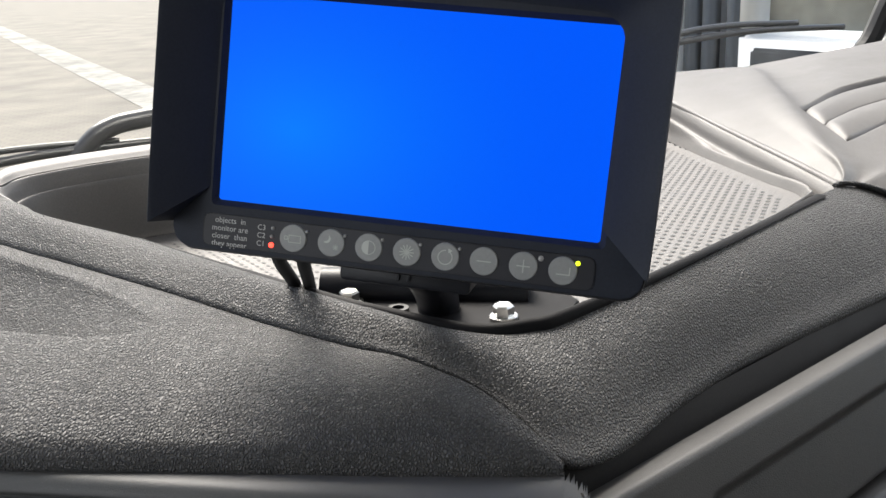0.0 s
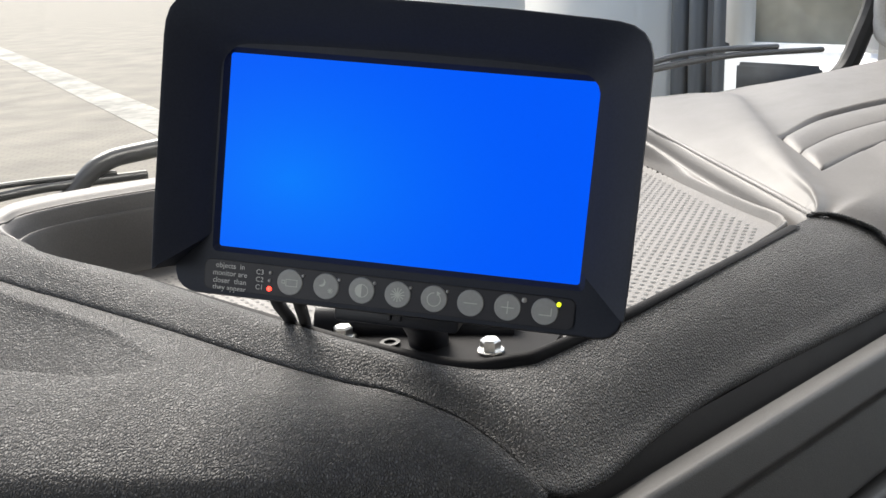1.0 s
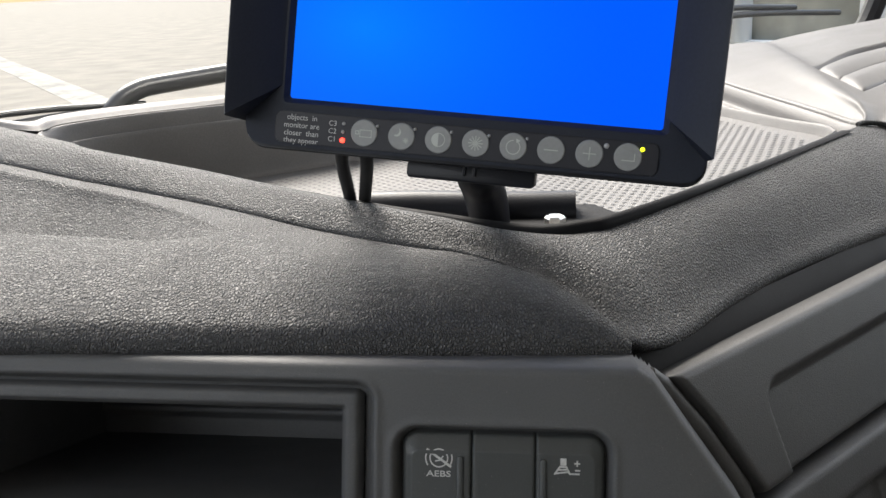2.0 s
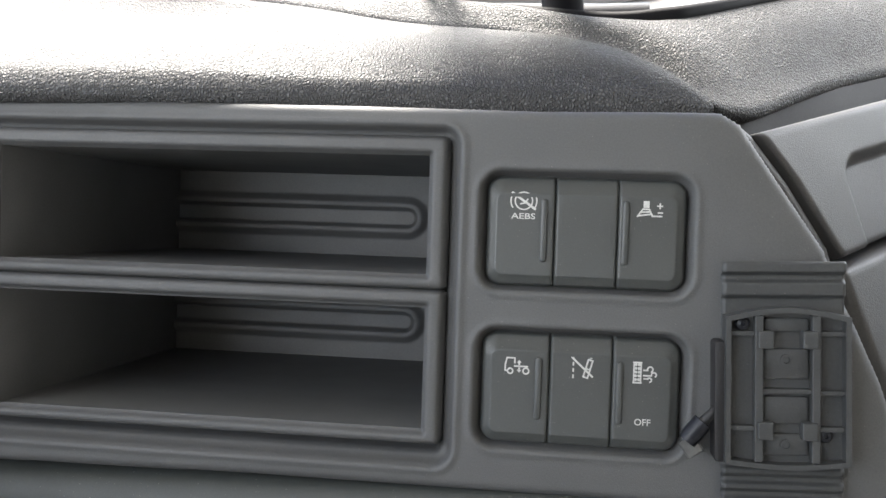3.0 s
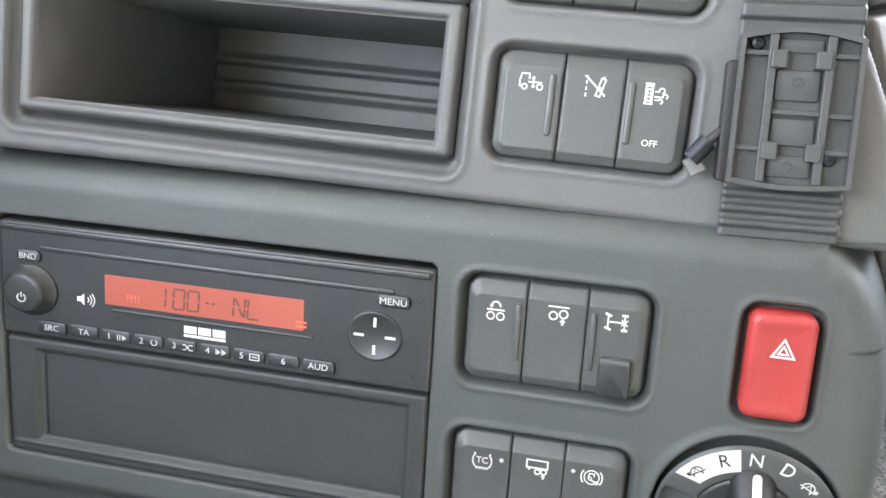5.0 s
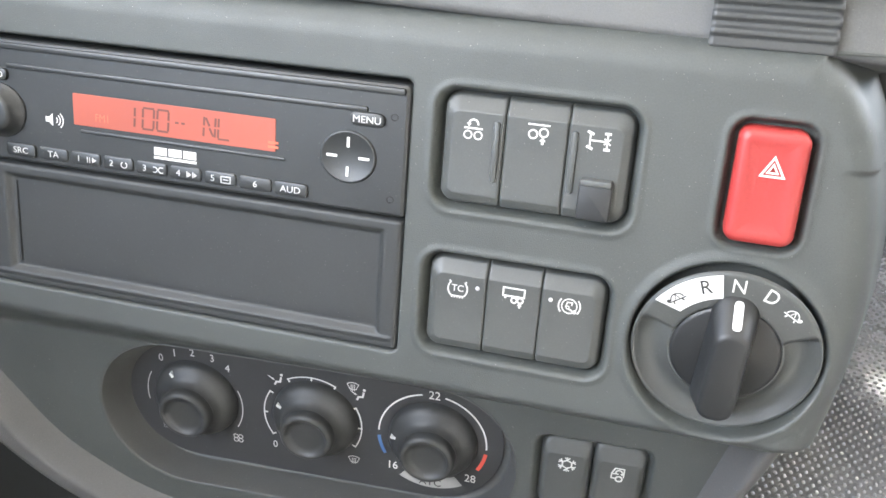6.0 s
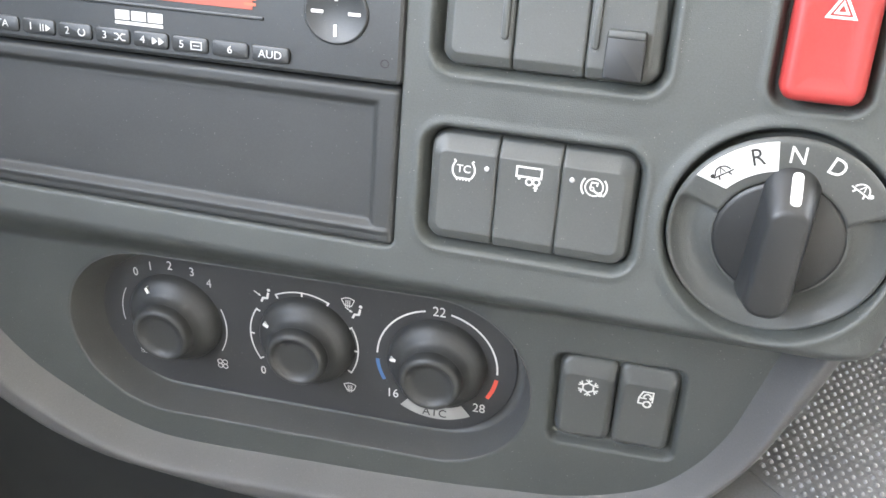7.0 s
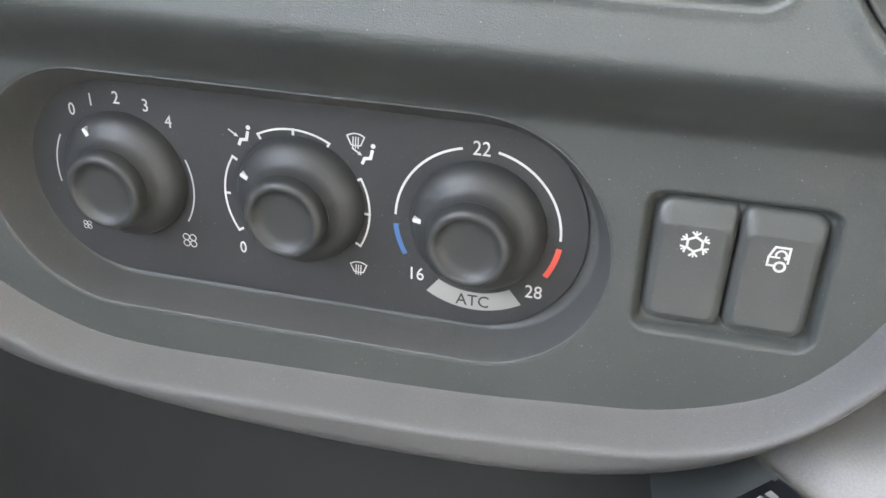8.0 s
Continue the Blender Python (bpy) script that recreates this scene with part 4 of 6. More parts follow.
# ---- rocker switches ----
def rocker(F, u, v, w, h, rect, label, group, symbol=None, sx=0.0, sy=9.0, ridge=0, led=0, word="", word_y=-10.0, word_w=1.0, lock=False, top=5.0, ts=2.0, edge=2.1, big=1.0):
    """A rocker switch with a sloped upper edge, seated in its recess; rect: the recess's bounds."""
    ob = thing("rocker_switch", F @ at(u, v, 0), label, "switch", group)
    xs, ys = np.linspace(-w / 2 - 1, w / 2 + 1, 52), np.linspace(-h / 2 - 1, h / 2 + 1, 90)
    x, y = np.meshgrid(xs, ys)
    d = np.maximum(sd_rect(x, y, -w / 2, w / 2, -h / 2, h / 2, 1.0 if edge < 2.5 else 3.6), sd_rect(x, y, rect[0] - u, rect[1] - u, rect[2] - v, rect[3] - v, 6.0))
    n = -0.55 * (1 - (2 * y / h) ** 2)
    if edge < 2.5:
        flat = sd_rect(x, y, rect[0] - u + 3.4, rect[1] - u - 3.4, rect[2] - v + 3.6, rect[3] - v - top - 1.0, 3.0)
        n = n - 0.55 * np.maximum(flat, 0) - 0.25 * sstep(-0.2, 0.3, flat)
        n = n - roll_off(d, 0.9)
    else:
        flat = sd_rect(x, y, -w / 2 + 2.6, w / 2 - 2.6, -h / 2 + 3.6, h / 2 - 7.4, 2.2)
        n = n - 0.50 * np.maximum(flat, 0) - 0.2 * sstep(-0.2, 0.3, flat)
        n = n - roll_off(d, 1.8)
    grid_mesh("rocker", np.stack([x, y, np.maximum(n, -8)], -1), KEY, ob, keep=d < 1.6)
    zf = -0.45
    if symbol:
        bm = bmesh.new()
        symbol(bm)
        bmesh.ops.scale(bm, vec=(big, big, 1), verts=bm.verts)
        bmesh.ops.translate(bm, vec=(sx, sy, zf), verts=bm.verts)
        part("symbol", bm, KEYPRINT, ob, "white printed symbol")
    if not symbol:
        bm = bmesh.new()
        stroke(bm, rrect(0, -1.2, w - 5.0, h - 12.0, 2.0, 4)(0), 0.5, zf - 0.5, zf + 0.05, closed=True)
        part("cover_plate", bm, KEY, ob, "faint moulded edge of the blank")
    if word:
        lettering("lettering", word, ts * 1.35, sx, word_y, KEYPRINT, ob, z=zf, width=word_w, label="white lettering %s" % word, bold=0.03)
    if ridge:
        bm = bmesh.new()
        block(bm, ridge * 7.0, 0.5, 2.6, 24, -1.0, 0.7, 1.25, 0.8)
        part("light_bar", bm, KEY, ob, "raised light bar", smooth=True)
    if led:
        bm = bmesh.new()
        lathe(bm, [(0.9, -0.8), (0.9, -0.1), (0.5, 0.25), (0.05, 0.35)], 12, led * 8.6, sy + 1.5)
        part("led", bm, LEDOFF, ob, "small unlit indicator", smooth=True)
    if lock:
        bm = bmesh.new()
        block(bm, 0.6, -12.5, 12.5, 15.0, -1.5, 3.4, 0.8, 0.8)
        part("lock_tab", bm, GRIP, ob, "raised sliding lock tab", smooth=True, sharp=25)
        bm = bmesh.new()
        block(bm, 0.6, -5.6, 12.0, 2.6, -1.0, 4.2, 0.8, 0.7)
        part("tab_ledge", bm, KEY, ob, "ledge of the lock tab", smooth=True, sharp=40)
    return ob


R1, R2 = (-38.2, 36.2, 30.0, 71.0), (-38.2, 36.2, -30.6, 11.2)
g = "switches in the upper face"
rocker(FU, -25.3, 50.5, 25.2, 41.0, R1, "dark grey rocker switch with a brake assist symbol", g, sym_aebs, 0.9, 10.1, ridge=1.25, word="AEBS", word_y=5.6, ts=2.3, word_w=1.35)
rocker(FU, -0.55, 50.5, 23.0, 41.0, R1, "blank dark grey switch cover", g)
rocker(FU, 23.7, 50.5, 24.6, 41.0, R1, "dark grey rocker switch with a lamp dimmer symbol", g, sym_lamp, -1.1, 9.4, ridge=-1.4)
rocker(FU, -25.3, -9.7, 25.2, 41.8, R2, "dark grey rocker switch with a chassis lift symbol", g, sym_lift, 0.6, 8.4, ridge=1.25)
rocker(FU, -0.55, -9.7, 23.0, 41.8, R2, "dark grey rocker switch with a lane warning symbol", g, sym_lane, 0.5, 9.5)
rocker(FU, 23.7, -9.7, 24.6, 41.8, R2, "dark grey rocker switch with a filter symbol and OFF", g, sym_filter, -0.8, 8.6, ridge=-1.4, word="OFF", word_y=-10.2, ts=2.6)
R3, R4 = (-35.4, 37.0, -30.4, 12.2), (-36.8, 34.8, -92.6, -53.8)
g = "switches in the lower face"
rocker(FL, -23.2, -9.1, 23.8, 42.6, R3, "dark grey rocker switch with a hook and axle symbol", g, sym_hook, -0.1, 8.4, ridge=1.3, led=1)
rocker(FL, 1.05, -9.1, 23.6, 42.6, R3, "dark grey rocker switch with an axle lift symbol", g, sym_axle_lift, 0.7, 9.6)
rocker(FL, 25.0, -9.1, 23.6, 42.6, R3, "dark grey rocker switch with a differential symbol and lock tab", g, sym_diff, -0.6, 9.8, ridge=-1.35, lock=True)
rocker(FL, -24.6, -73.2, 24.0, 38.8, R4, "dark grey rocker switch with a traction symbol TC", g, sym_traction, 0.4, 7.0, led=1, word="TC", word_y=7.2, ts=2.9)
rocker(FL, -1.3, -73.2, 21.8, 38.8, R4, "dark grey rocker switch with a trailer symbol", g, sym_trailer, 0.2, 7.6)
rocker(FL, 22.2, -73.2, 24.6, 38.8, R4, "dark grey rocker switch with a parking brake symbol", g, sym_park, -1.0, 7.4, led=-1)
R5 = (57.0, 106.8, -44.2, -0.8)
FH17 = FH @ at(0, 0, 17.0)
g = "switches beside the heater"
rocker(FH17, 69.0, -22.5, 23.8, 43.4, R5, "dark grey rocker switch with a snowflake symbol", g, sym_snow, 0.6, 8.0, top=7, edge=3.0, big=0.98)
rocker(FH17, 94.3, -22.5, 24.4, 43.4, R5, "dark grey rocker switch with an air recirculation symbol", g, sym_recirc, -0.2, 7.2, top=7, edge=3.0, big=1.02)

# ---- red hazard switch ----
haz = thing("hazard_switch", FL @ at(85.4, -8.0, 0), "red plastic hazard warning switch with a white triangle", "switch")
bm = bmesh.new()
prism(bm, rrect(0, 0, 24.6, 42.0, 4.5, 6), [(-6, 0), (2.0, 0), (4.2, 0.9), (5.2, 2.6), (4.6, 4.8), (4.2, 8.0)])
part("rocker", bm, HAZ, haz, smooth=True, sharp=50)
bm = bmesh.new()
sym_hazard(bm)
bmesh.ops.translate(bm, vec=(0.8, 7.2, 4.5), verts=bm.verts)
part("symbol", bm, WHITE, haz, "white printed triangle")

# ---- gear selector dial ----
dial = thing("gear_selector", FL @ at(81.7, -74.0, -1) @ pose(0, 0, 0, 11, 0, 0), "dark grey rotary gear selector dial set to neutral", "gear selector")
th, rr = np.meshgrid(np.radians(np.arange(0, 361, 3.0)), np.array([20.6, 21.0, 22, 24, 26, 28, 30, 32, 33.6, 34.6, 35.0, 35.2, 35.3]), indexing="ij")
deg = np.degrees(th)
low = np.where((deg > 24) & (deg < 161), 0.0, 1.0)
zz = 1.6 - 4.2 * low * np.sin(np.clip((rr - 20.6) / 14.0, 0, 1) * math.pi) ** 0.8 - roll_off(rr - 35.2, 1.4) - 0.8 * (rr < 20.8)
grid_mesh("dial_ring", np.stack([rr * np.cos(th), rr * np.sin(th), np.maximum(zz, -9)], -1), KEY, dial, "dished ring with printed positions")
bm = bmesh.new()
lathe(bm, [(20.8, -5), (20.8, 0.6), (20.2, 1.5), (19, 2.0), (0.05, 2.6)], 48)
knob = part("knob", bm, GRIP, dial, "round turning knob", smooth=True, sharp=40)
bm = bmesh.new()
prism(bm, rrect(0, 0, 18.5, 54, 8.5, 8), [(-1, 0), (4, 0.3), (8, 0.9), (12, 1.5), (15.4, 2.0), (16.3, 2.7), (16.6, 4.2)])
for q in bm.verts:
    t = (q.co.y + 27) / 54
    h = max(q.co.z, 0) / 16.6
    q.co.y *= 1 - (0.30 if q.co.y > 0 else 0.16) * h
    q.co.x *= 1.0 + 0.10 * (0.5 - t) - 0.12 * h
bmesh.ops.rotate(bm, cent=(0, 0, 0), matrix=Matrix.Rotation(radians(-3), 3, "Z"), verts=bm.verts)
grip = part("grip", bm, GRIP, knob, "raised grip bar", smooth=True, sharp=60)
bm = bmesh.new()
prism(bm, rrect(1.4, 0, 3.3, 12.0, 1.5, 4), [(-1.4, 0), (0.35, 0)])
bmesh.ops.transform(bm, matrix=Matrix.Translation((0, 22.2, 9.4)) @ Matrix.Rotation(radians(-56), 4, "X"), verts=bm.verts)
part("pointer", bm, WHITE, grip, "white pointer mark")
bm = bmesh.new()
poly(bm, arc(0, 0, 34.2, 99.5, 146, 14) + arc(0, 0, 24.4, 140, 100, 12), 1.5, 1.75)
part("reverse_field", bm, WHITE, dial, "white printed field")
lettering("lettering", "R", 8.2, -11.0, 27.6, DARKP, dial, z=1.75, turn=18, width=0.9)
lettering("lettering", "N", 8.2, 0.6, 29.8, WHITE, dial, z=1.6, turn=0, width=0.9)
lettering("lettering", "D", 8.2, 12.4, 27.4, WHITE, dial, z=1.6, turn=-20, width=0.9)
for x, y, tr, mt, z in ((-20.6, 21.3, 36, DARKP, 1.75), (20.8, 21.3, -32, WHITE, 1.6)):
    bm = bmesh.new()
    sym_turtle(bm)
    if x < 0:
        bmesh.ops.scale(bm, vec=(-1, 1, 1), verts=bm.verts)
    bmesh.ops.rotate(bm, cent=(0, 0, 0), matrix=Matrix.Rotation(radians(tr), 3, "Z"), verts=bm.verts)
    bmesh.ops.translate(bm, vec=(x, y, z), verts=bm.verts)
    part("symbol", bm, mt, dial, "printed creep symbol")

# ---- two open compartments in the upper face ----
def compartment(v0, v1, o0, o1, band):
    """A raised frame round a deep open bay whose back wall carries a long slot with a raised rim."""
    c = (v0 + v1) / 2
    ob = thing("storage_compartment", FU @ at(-151, c, -6.0), "empty dark grey plastic compartment with a slot in its back wall", "compartment", "compartments in the upper face")
    us, vs = np.arange(-101.4, 101.5, 0.9), np.arange(-(v1 - v0) / 2 - 1, (v1 - v0) / 2 + 1.1, 0.7)
    u, v = np.meshgrid(us, vs)
    d = sd_rect(u, v, -96.5, 96.5, -(v1 - v0) / 2, (v1 - v0) / 2, 2.0)
    n = 5.2 - roll_off(d, 2.2)
    q = sd_rect(u, v, -91.4, 91.4, o0 - c, o1 - c, 1.2)
    n -= 3.6 * sstep(0.2, -2.0, q)
    grid_mesh("frame", np.stack([u, v, n], -1), PANEL, ob, "raised frame", keep=(d < 1.5) & (q > -2.6))
    a, b, y0, y1, z0, z1 = -89.9, 89.9, o0 - c + 1.5, o1 - c - 1.5, 1.9, -178.0
    for nm, quad in (("side_wall", ((a, y0, z0), (a, y1, z0), (a, y1, z1), (a, y0, z1))), ("side_wall", ((b, y0, z0), (b, y1, z0), (b, y1, z1), (b, y0, z1))),
                     ("bay_floor", ((a, y0, z0), (b, y0, z0), (b, y0, z1), (a, y0, z1))), ("bay_roof", ((a, y1, z0), (b, y1, z0), (b, y1, z1), (a, y1, z1)))):
        bm = bmesh.new()
        bm.faces.new([bm.verts.new(p) for p in quad])
        r = bmesh.ops.extrude_face_region(bm, geom=bm.faces[:])
        out = Vector((-2 if nm == "side_wall" and quad[0][0] < 0 else 2 if nm == "side_wall" else 0, -2 if nm == "bay_floor" else 2 if nm == "bay_roof" else 0, 0))
        bmesh.ops.translate(bm, vec=out, verts=[e for e in r["geom"] if isinstance(e, bmesh.types.BMVert)])
        part(nm, bm, BAY, ob)
    us, vs = np.arange(a - 1, b + 1.1, 0.9), np.arange(y0 - 1, y1 + 1.1, 0.6)
    u, v = np.meshgrid(us, vs)
    n = np.full(u.shape, z1)
    s = np.hypot(np.maximum(u - 50.5, 0), v - (band - c))
    n += 4.5 * sstep(13.0, 8.0, s) - 6.0 * sstep(6.4, 3.8, s)
    grid_mesh("back_wall", np.stack([u, v, n], -1), BAY, ob, "dark back wall with a raised rim round a long slot")
    return ob


compartment(27.0, 85.4, 30.2, 80.4, 54.4)
compartment(-33.6, 25.8, -30.6, 21.6, -6.6)

# ---- heater controls in the rounded recess ----
heater = thing("heater_control", FH @ Matrix.Diagonal((1.01, 1.04, 1, 1)), "black heater control plate with printed scales in white", "control panel")
bm = bmesh.new()
prism(bm, rrect(-66.0, -27.0, 206, 78.0, 38.5, 16), [(-1.2, 0), (-0.2, 0), (0, 0.3)])
part("plate", bm, mat("heater_plate_plastic", (0.028, 0.029, 0.030), 0.55, grain=0.08, grain_scale=1500, bump=0.3, dust=0.4), heater, "matt black plate")


def printed(draw, material, label="white printed mark"):
    bm = bmesh.new()
    draw(bm)
    return part("print", bm, material, heater, label)


for ch, x, y in (("0", -146.6, -4.3), ("1", -138.6, 0.0), ("2", -128.6, 1.8), ("3", -117.6, 0.3), ("4", -109.6, -4.5), ("0", -85.9, -49.2)):
    lettering("lettering", ch, 6.4, x, y, GREYP if x < -100 else WHITE, heater, width=0.85)
for ch, x, y in (("22", 0.2, 0.0), ("16", -21.0, -49.2), ("28", 20.6, -49.4)):
    lettering("lettering", ch, 7.0, x, y, WHITE, heater, width=0.88)
KNOB = mat("heater_knob_plastic", (0.030, 0.031, 0.030), 0.5, grain=0.06, grain_scale=1600, bump=0.2, spots=0.05, dust=0.2)
C1, C2, C3 = (-131.5, -28.0), (-64.2, -28.0), (-0.2, -28.0)
printed(lambda bm: stroke(bm, arc(C1[0] + 1.0, C1[1], 27.5, 22, -30, 14), 0.5), GREYP)
printed(lambda bm: stroke(bm, arc(C1[0] + 2.2, C1[1], 27.5, 150, 190, 10), 0.45), GREYP)
for a0, a1 in ((148, 212), (118, 61), (27, -30)):
    def arcs(bm, a0=a0, a1=a1):
        stroke(bm, arc(*C2, 26.6, a0, a1, 16), 0.65)
        for a in (a0, a1, (a0 + a1) / 2):
            c, s = math.cos(radians(a)), math.sin(radians(a))
            stroke(bm, [(C2[0] + 24.6 * c, C2[1] + 24.6 * s), (C2[0] + 27.0 * c, C2[1] + 27.0 * s)], 0.8)
    printed(arcs, WHITE)
printed(lambda bm: (stroke(bm, arc(*C3, 28.2, 178, 102, 18), 0.8)), WHITE)
printed(lambda bm: (stroke(bm, arc(*C3, 28.2, 78, -1, 18), 0.8)), WHITE)
printed(lambda bm: stroke(bm, arc(*C3, 28.2, 185, 209, 8), 1.7), BLUEP, "blue cold mark")
printed(lambda bm: stroke(bm, arc(*C3, 28.2, -7, -31, 8), 1.9), REDP, "red warm mark")
printed(lambda bm: poly(bm, arc(*C3, 25.0, 240, 300, 14) + arc(*C3, 31.8, 302, 238, 14)), mat("field_print", (0.24, 0.24, 0.23), 0.5), "light grey field")
lettering("lettering", "ATC", 6.4, -0.4, -56.4, DARKP, heater, z=0.12, width=0.95)


def moved(fn, x, y, s=1.0):
    def draw(bm):
        fn(bm)
        bmesh.ops.scale(bm, vec=(s, s, 1), verts=bm.verts)
        bmesh.ops.translate(bm, vec=(x, y, 0), verts=bm.verts)
    return draw


printed(moved(sym_person, -82.6, -6.4, 1.15), WHITE)
printed(moved(sym_person, -38.6, -7.4, 1.15), WHITE)
printed(moved(sym_screen, -42.0, -2.6, 1.0), WHITE)
printed(moved(sym_screen, -42.0, -50.4, 1.0), WHITE)
printed(moved(sym_fan, -107.1, -49.6, 0.9), GREYP)
printed(moved(sym_fan, -149.0, -49.6, 0.55), GREYP)

for (x, y), mk in (((-128.6, -26.0), 118), ((-62.6, -26.6), 151), ((0.2, -27.2), 172)):
    bm = bmesh.new()
    lathe(bm, [(23.2, -0.2), (22.8, 2.4), (21.6, 4.8), (19.4, 6.6), (17.2, 7.8), (15.6, 9.2), (14.6, 12)], 56, x, y)
    kn = part("knob", bm, KNOB, heater, "black rotary knob with a conical skirt", smooth=True, sharp=60)
    bm = bmesh.new()
    lathe(bm, [(14.6, 8), (14.4, 13.4), (13.8, 16.2), (12.8, 17.4), (11.6, 17.6), (10.6, 16.8), (10.0, 15.8), (7, 15.4), (0.05, 15.3)], 48, x, y)
    part("cap", bm, KNOB, kn, "round cap with a raised rim", smooth=True, sharp=70)
    bm = bmesh.new()
    prism(bm, rrect(19.2, 0, 3.6, 1.6, 0.6, 3), [(3.0, 0), (7.3, 0)])
    bmesh.ops.rotate(bm, cent=(0, 0, 0), matrix=Matrix.Rotation(radians(mk), 3, "Z"), verts=bm.verts)
    bmesh.ops.translate(bm, vec=(x, y, 0), verts=bm.verts)
    part("pointer", bm, WHITE, kn, "white pointer mark")

# ---- radio ----
radio = thing("radio", FL @ at(-149.5, -13.2, -6.5) @ Matrix.Diagonal((1.03, 0.93, 1, 1)), "black car radio with an amber display showing 100 and NL", "radio")
bm = bmesh.new()
prism(bm, rrect(0, 0, 197, 57.4, 2.4, 4), [(-4, 0), (6.0, 0), (7.6, 0.6), (8.2, 1.8)])
FACE = mat("radio_face_plastic", (0.0215, 0.0232, 0.0232), 0.42, grain=0.08, grain_scale=1300, bump=0.25, dust=0.3)
part("face", bm, FACE, radio, smooth=True, sharp=18)
bm = bmesh.new()
block(bm, 0, 25.6, 193, 3.0, 7.5, 9.4, 1.0, 0.7)
part("upper_bead", bm, FACE, radio, "raised bead along the top", smooth=True)
bm = bmesh.new()
block(bm, 2.0, 16.6, 160, 2.6, 7.5, 9.0, 1.0, 0.7)
part("disc_slot_lip", bm, FACE, radio, "lip of the disc slot", smooth=True)
bm = bmesh.new()
block(bm, -1.2, 0.4, 90.8, 14.6, 7.9, 8.5, 0.4, 0.15)
display = part("display", bm, LCD, radio, "lit amber display")


def segments(marks, x, w=5.0, h=9.6, y=0.2, lean=0.06):
    """One character of the display as separate bars; marks name its bars."""
    half, g = h / 2, 0.45
    bars = {"a": ((0, half), (w, half)), "d": ((0, -half), (w, -half)), "g": ((0.6, 0), (w - 0.6, 0)), "f": ((0, g), (0, half - g)), "e": ((0, -g), (0, -half + g)),
            "b": ((w, g), (w, half - g)), "c": ((w, -g), (w, -half + g)), "n": ((0.7, half - 0.8), (w / 2, 0.4)), "m": ((w / 2, -0.4), (w - 0.7, -half + 0.8))}
    bm = bmesh.new()
    for k_ in marks:
        stroke(bm, [(x + px + lean * py, y + py) for px, py in bars[k_]], 0.95, 8.5, 8.56)
    part("display_text", bm, SEG, display, "dark display segment character")


for marks, x in (("bc", -22.9), ("abcdef", -14.2), ("abcdef", -7.6), ("efbcnm", 13.2), ("def", 19.6)):
    segments(marks, x)
for x in (-0.2, 2.6):
    segments("g", x, w=2.8)
lettering("display_text", "FM1", 5.0, -33.0, -2.6, mat("faint_segments", (0.45, 0.10, 0.05), 0.6), display, z=8.5, width=0.8, thick=0.06)
bm = bmesh.new()
for y in (-3.4, -5.4):
    poly(bm, [(41, y), (45.5, y), (45.5, y + 1.1), (41, y + 1.1)], 8.5, 8.56)
part("display_mark", bm, bpy.data.materials["faint_segments"], display)
bm = bmesh.new()
block(bm, 2.4, -9.6, 92, 1.6, 7.9, 8.9, 0.6, 0.4)
part("display_ledge", bm, FACE, radio, "thin ledge under the display", smooth=True)
# the maker's mark as plain white bars
bm = bmesh.new()
for x in (-6.6, 0, 6.6):
    poly(bm, [(x - 2.9, -12.2), (x + 2.9, -12.2), (x + 2.9, -15.8), (x - 2.9, -15.8)], 8.1, 8.35)
poly(bm, [(-9.6, -16.4), (9.6, -16.4), (9.6, -17.6), (-9.6, -17.6)], 8.1, 8.35)
part("maker_mark", bm, WHITE, radio, "white bars of the maker's mark")
for i, word in enumerate(("SRC", "TA", "1", "2", "3", "4", "5", "6", "AUD")):
    x = -72.6 + i * 15.5
    bm = bmesh.new()
    block(bm, x, -22.4, 14.1, 6.2, 7.6, 9.6 if i in (0, 8) else 9.0, 1.6, 0.6)
    key = part("key", bm, FACE, radio, smooth=True)
    tx = x if len(word) > 1 or word == "6" else x - 3.2
    lettering("lettering", word, 4.2, tx, -22.6, PRINT, key, z=9.55 if i in (0, 8) else 9.0)
    if word in "12345" and len(word) == 1:
        bm = bmesh.new()
        if word == "1":
            [stroke(bm, [(x + 1 + j, -21.2), (x + 1 + j, -24)], 0.4) for j in (0, 1.1)], poly(bm, [(x + 3.2, -21.2), (x + 5.2, -22.6), (x + 3.2, -24)])
        elif word == "2":
            stroke(bm, arc(x + 2.8, -22.6, 1.4, 60, -240, 10), 0.45)
        elif word == "3":
            stroke(bm, [(x + 0.8, -21.4), (x + 2, -21.4), (x + 4, -23.8), (x + 5.4, -23.8)], 0.45), stroke(bm, [(x + 0.8, -23.8), (x + 2, -23.8), (x + 4, -21.4), (x + 5.4, -21.4)], 0.45)
        elif word == "4":
            for j in (0, 2.6):
                stroke(bm, [(x + 0.8 + j, -21.2), (x + 0.8 + j, -24)], 0.4), poly(bm, [(x + 1.2 + j, -21.4), (x + 2.8 + j, -22.6), (x + 1.2 + j, -23.8)])
        else:
            stroke(bm, [(x + 0.6, -21.2), (x + 4.6, -21.2), (x + 4.6, -24), (x + 0.6, -24)], 0.45, closed=True), stroke(bm, [(x + 1.4, -22.6), (x + 3.8, -22.6)], 0.4)
        bmesh.ops.translate(bm, vec=(0, 0, 9.0), verts=bm.verts)
        part("symbol", bm, PRINT, key)
